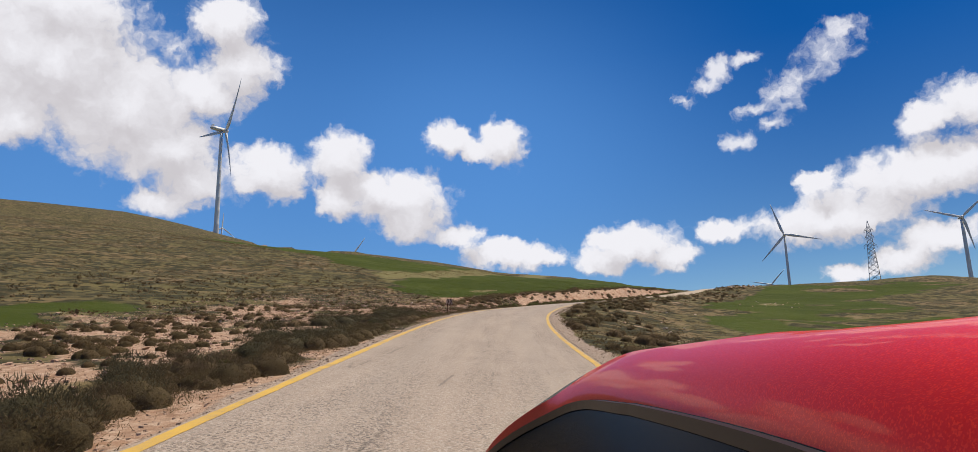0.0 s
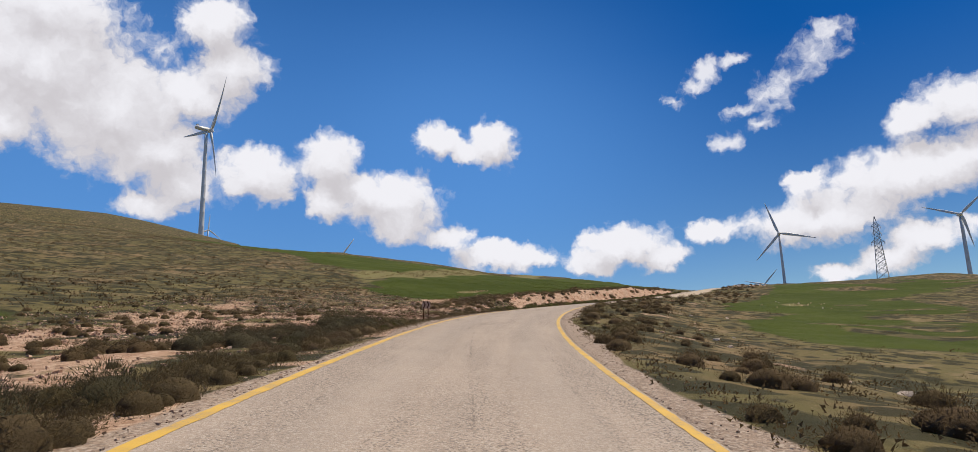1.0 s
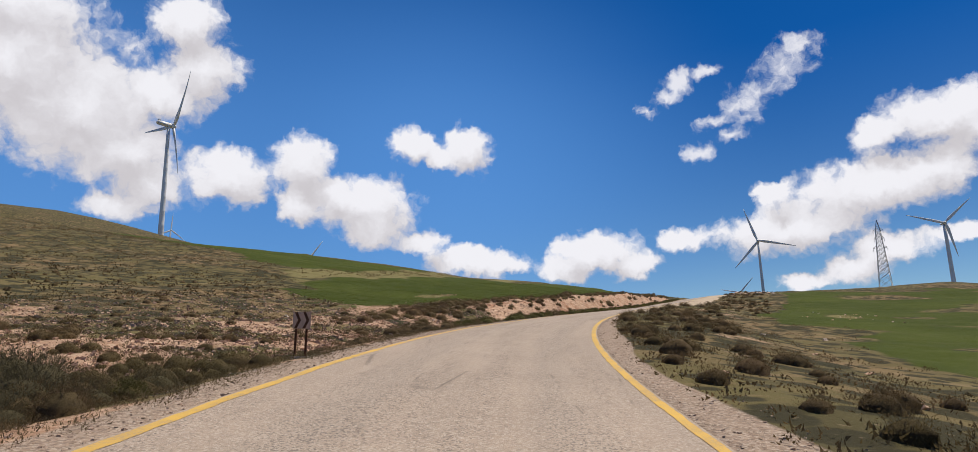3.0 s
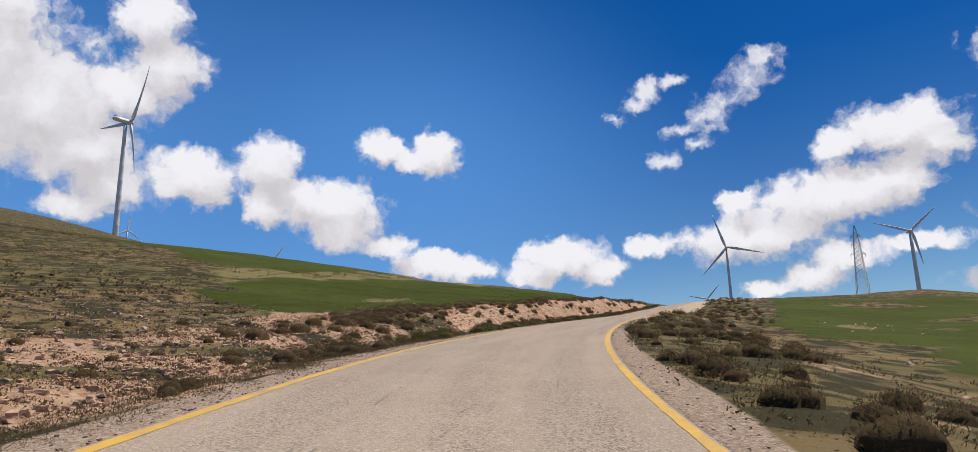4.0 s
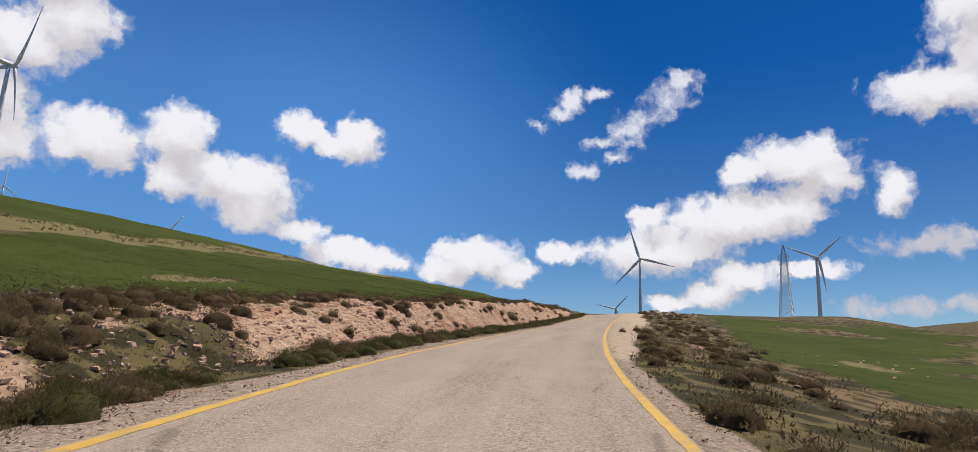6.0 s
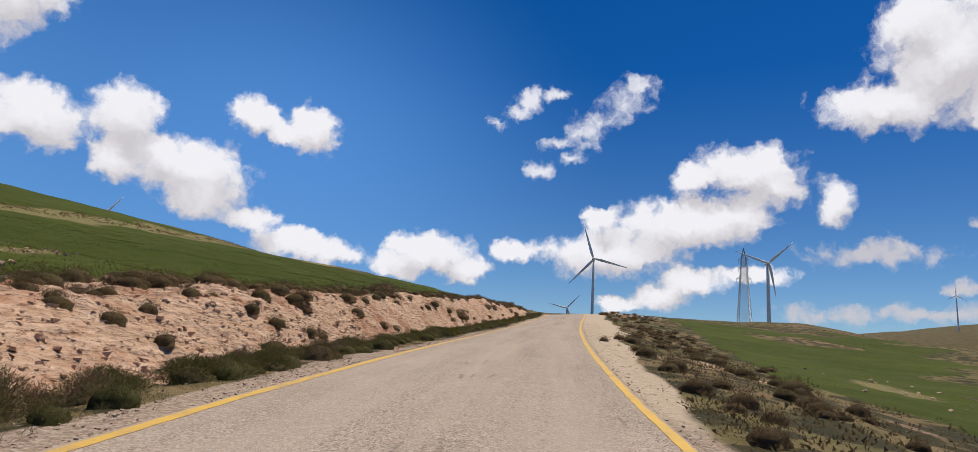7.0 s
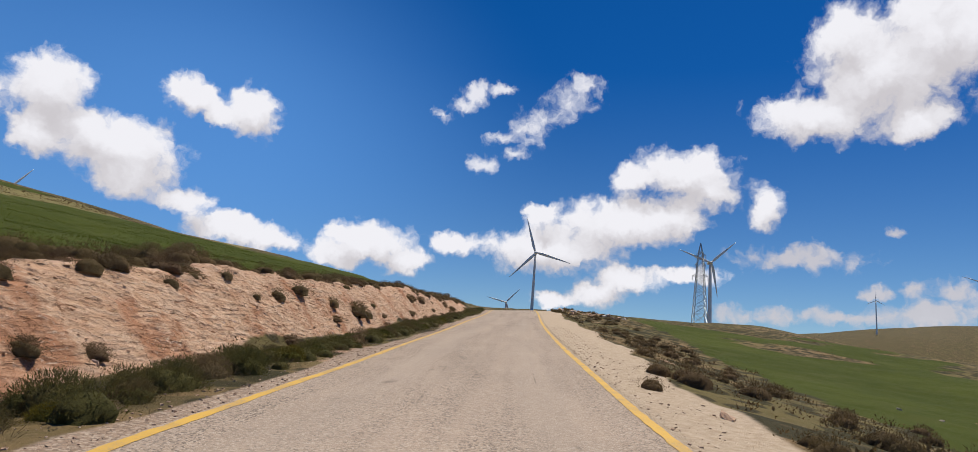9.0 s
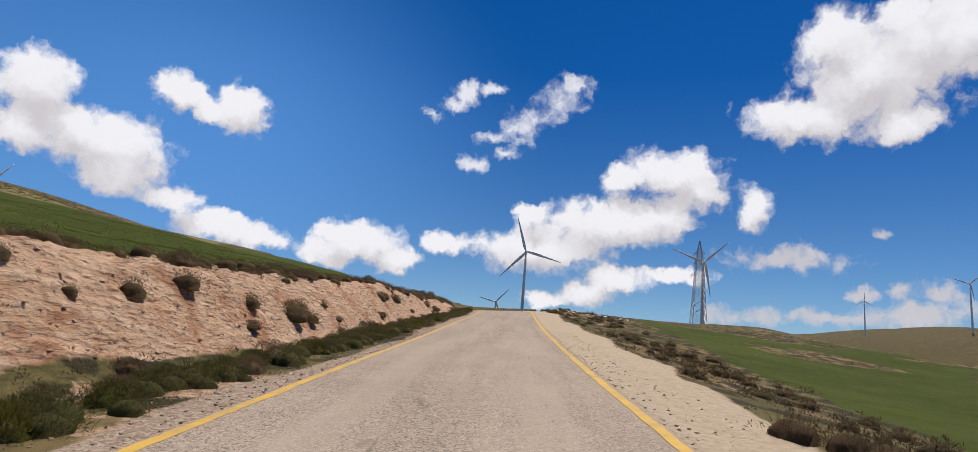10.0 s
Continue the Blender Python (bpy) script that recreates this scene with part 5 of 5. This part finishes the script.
# along the car from tail to nose: y, half width of sill, belt height, belt half width, roof edge height, its half width, crown height
STATIONS = (
    (-1.62, 0.70, 0.82, 0.68, 0.84, 0.60, 0.86), (-1.45, 0.82, 0.93, 0.80, 0.96, 0.72, 0.99), (-1.15, 0.86, 0.97, 0.84, 1.06, 0.70, 1.10),
    (-0.75, 0.88, 0.97, 0.86, 1.36, 0.62, 1.39), (-0.40, 0.89, 0.96, 0.87, 1.485, 0.53, 1.505), (0.0, 0.89, 0.95, 0.87, 1.511, 0.497, 1.556),
    (0.40, 0.89, 0.94, 0.87, 1.519, 0.485, 1.573), (0.80, 0.89, 0.93, 0.87, 1.488, 0.512, 1.538), (1.08, 0.89, 0.92, 0.87, 1.437, 0.552, 1.502),
    (1.38, 0.88, 0.92, 0.87, 1.289, 0.666, 1.351), (1.80, 0.88, 0.93, 0.86, 1.024, 0.742, 1.088), (2.40, 0.87, 0.86, 0.84, 0.90, 0.70, 0.96),
    (2.85, 0.84, 0.76, 0.80, 0.80, 0.62, 0.84), (3.08, 0.72, 0.66, 0.68, 0.68, 0.52, 0.70))


def ring(st):
    y, w, belt, wb, edge, we, crown = st
    half = [(w * 0.80, 0.24), (w * 0.99, 0.40), (w * 1.01, 0.62), (wb, belt - 0.03), (wb * 0.985, belt + 0.01),
            (we + 0.010 if edge - belt > 0.2 else wb + (we - wb) * 0.92, edge - 0.026 if edge - belt > 0.2 else belt + (edge - belt) * 0.9), (we, edge), (we - 0.05, edge + (crown - edge) * 0.52), (we * 0.62, edge + (crown - edge) * 0.86), (we * 0.3, edge + (crown - edge) * 0.985)]
    pts = [(-a, y, z) for a, z in half] + [(0, y, crown)] + [(a, y, z) for a, z in half[::-1]]
    return pts


def loft(rows, keep):
    """Quads between neighbouring rings where keep(ring index, point index) holds."""
    bm = bmesh.new()
    grid = [[bm.verts.new(p) for p in row] for row in rows]
    for i in range(len(grid) - 1):
        for j in range(len(grid[0]) - 1):
            if keep(i, j):
                bm.faces.new((grid[i][j], grid[i][j + 1], grid[i + 1][j + 1], grid[i + 1][j]))
    bmesh.ops.delete(bm, geom=[v for v in bm.verts if not v.link_faces], context="VERTS")
    bmesh.ops.recalc_face_normals(bm, faces=bm.faces[:])
    return bm


def fine_rings(k=10):
    ys = [st[0] for st in STATIONS]
    out = []
    for i in range(len(STATIONS) - 1):
        for q in range(k):
            y = ys[i] + (ys[i + 1] - ys[i]) * q / k
            a, b = STATIONS[max(i - 1, 0)], STATIONS[min(i + 2, len(STATIONS) - 1)]
            p0, p1 = STATIONS[i], STATIONS[i + 1]
            u = q / k
            # a Catmull-Rom curve through the stations
            st = [y]
            for c in range(1, 7):
                v0, v1, v2, v3 = a[c], p0[c], p1[c], b[c]
                st.append(0.5 * (2 * v1 + (v2 - v0) * u + (2 * v0 - 5 * v1 + 4 * v2 - v3) * u * u + (3 * v1 - v0 - 3 * v2 + v3) * u ** 3))
            out.append(tuple(st))
    return out + [STATIONS[-1]]


def car():
    base = tagged(new("car"), "shiny red metallic hatchback with dark windows on the asphalt", "car")
    slope = math.degrees(math.atan(0.1))
    x, y, z = (float(v) for v in ground(np.array(2.2), np.array(0.6), False))
    base.matrix_world = pose(0.0, 0.0, z, slope, 1.7, 0.1) @ pose(0.610, 0, 0) @ Matrix.Diagonal((1, 1, 1.020, 1))
    st = fine_rings()
    rows = [ring(v) for v in st]
    n = len(rows[0])
    side = lambda j: j == 4 or j == n - 6
    glassy = lambda i, j: (side(j) and -0.95 < st[i][0] < 1.42)
    front = lambda i, j: 5 < j < n - 7 and 1.12 < st[i][0] < 1.74
    rear = lambda i, j: 5 < j < n - 7 and -1.10 < st[i][0] < -0.52
    body = part("body", loft(rows, lambda i, j: not (glassy(i, j) or front(i, j) or rear(i, j))), PAINT, base, shade=True)
    for ends in (0, -1):
        bm = bmesh.new()
        bm.faces.new([bm.verts.new(p) for p in rows[ends]])
        part("bumper", bm, PAINT, base)
    for s_ in (0, 1):
        lo, hi = (-0.95, 0.28) if s_ == 0 else (0.28, 1.42)
        for j in (4, n - 6):
            part("window", loft(rows, lambda i, k: k == j and lo <= st[i][0] < hi), GLASS, base, "dark tinted side window", True)
    part("windscreen", loft(rows, front), GLASS, base, "dark windscreen glass", True)
    part("rear_window", loft(rows, rear), GLASS, base, "dark rear window", True)
    # black weather strip along the top of the side windows, and the drip moulding over it
    for sg in (-1, 1):
        for name, dz, dx, w in (("weather_strip", -0.014, 0.006, 0.010), ("window_visor", -0.050, 0.012, 0.006)):
            bm = bmesh.new()
            pts = []
            for v in st:
                if -0.9 < v[0] < 1.45:
                    p = ring(v)[5]
                    q = ring(v)[4]
                    f = 0.0 if name == "weather_strip" else 0.16
                    pts.append(Vector((sg * (abs(p[0]) + (abs(q[0]) - abs(p[0])) * f + dx * 0.5), v[0], p[2] + (q[2] - p[2]) * f + dz * 0.4)))
            for a, b in zip(pts, pts[1:]):
                strut(bm, a, b, w)
            part(name, bm, TRIM, base, "black rubber strip")
        bm = bmesh.new()
        bmesh.ops.create_cube(bm, size=1, matrix=Matrix.Translation((sg * 0.99, 1.30, 0.98)) @ Matrix.Diagonal((0.20, 0.10, 0.14, 1)))
        bmesh.ops.bevel(bm, geom=bm.edges[:], offset=0.04, segments=3, affect="EDGES")
        part("wing_mirror", bm, PAINT, base, shade=True)
        for y0 in (-0.35, 0.75):
            bm = bmesh.new()
            bmesh.ops.create_cube(bm, size=1, matrix=Matrix.Translation((sg * 0.90, y0, 0.86)) @ Matrix.Diagonal((0.035, 0.18, 0.03, 1)))
            bmesh.ops.bevel(bm, geom=bm.edges[:], offset=0.01, segments=2, affect="EDGES")
            part("door_handle", bm, PAINT, base)
        bm = bmesh.new()
        bmesh.ops.create_uvsphere(bm, u_segments=16, v_segments=10, radius=0.15, matrix=Matrix.Translation((sg * 0.60, 2.86, 0.66)) @ Matrix.Diagonal((1, 0.9, 0.55, 1)))
        part("headlight", bm, LAMP, base, "clear headlight lens", True)
        bm = bmesh.new()
        bmesh.ops.create_uvsphere(bm, u_segments=16, v_segments=10, radius=0.13, matrix=Matrix.Translation((sg * 0.62, -1.50, 0.82)) @ Matrix.Diagonal((0.8, 0.6, 1.1, 1)))
        part("tail_light", bm, RED_LAMP, base, "red tail light lens", True)
        for y0 in (-0.98, 1.98):
            bm = bmesh.new()
            bmesh.ops.create_cone(bm, segments=32, radius1=0.33, radius2=0.33, depth=0.2, cap_ends=True, matrix=Matrix.Translation((sg * 0.80, y0, 0.33)) @ Matrix.Rotation(math.pi / 2, 4, "Y"))
            bmesh.ops.bevel(bm, geom=[e for e in bm.edges if len(e.link_faces) == 2 and e.calc_face_angle() > 0.8], offset=0.04, segments=3, affect="EDGES")
            wheel = part("wheel", bm, RUBBER, base, "black rubber tyre", True)
            bm = bmesh.new()
            bmesh.ops.create_cone(bm, segments=28, radius1=0.21, radius2=0.19, depth=0.03, cap_ends=True, matrix=Matrix.Translation((sg * 0.905, y0, 0.33)) @ Matrix.Rotation(sg * math.pi / 2, 4, "Y"))
            part("rim", bm, ALLOY, wheel, "silver alloy rim")


car()
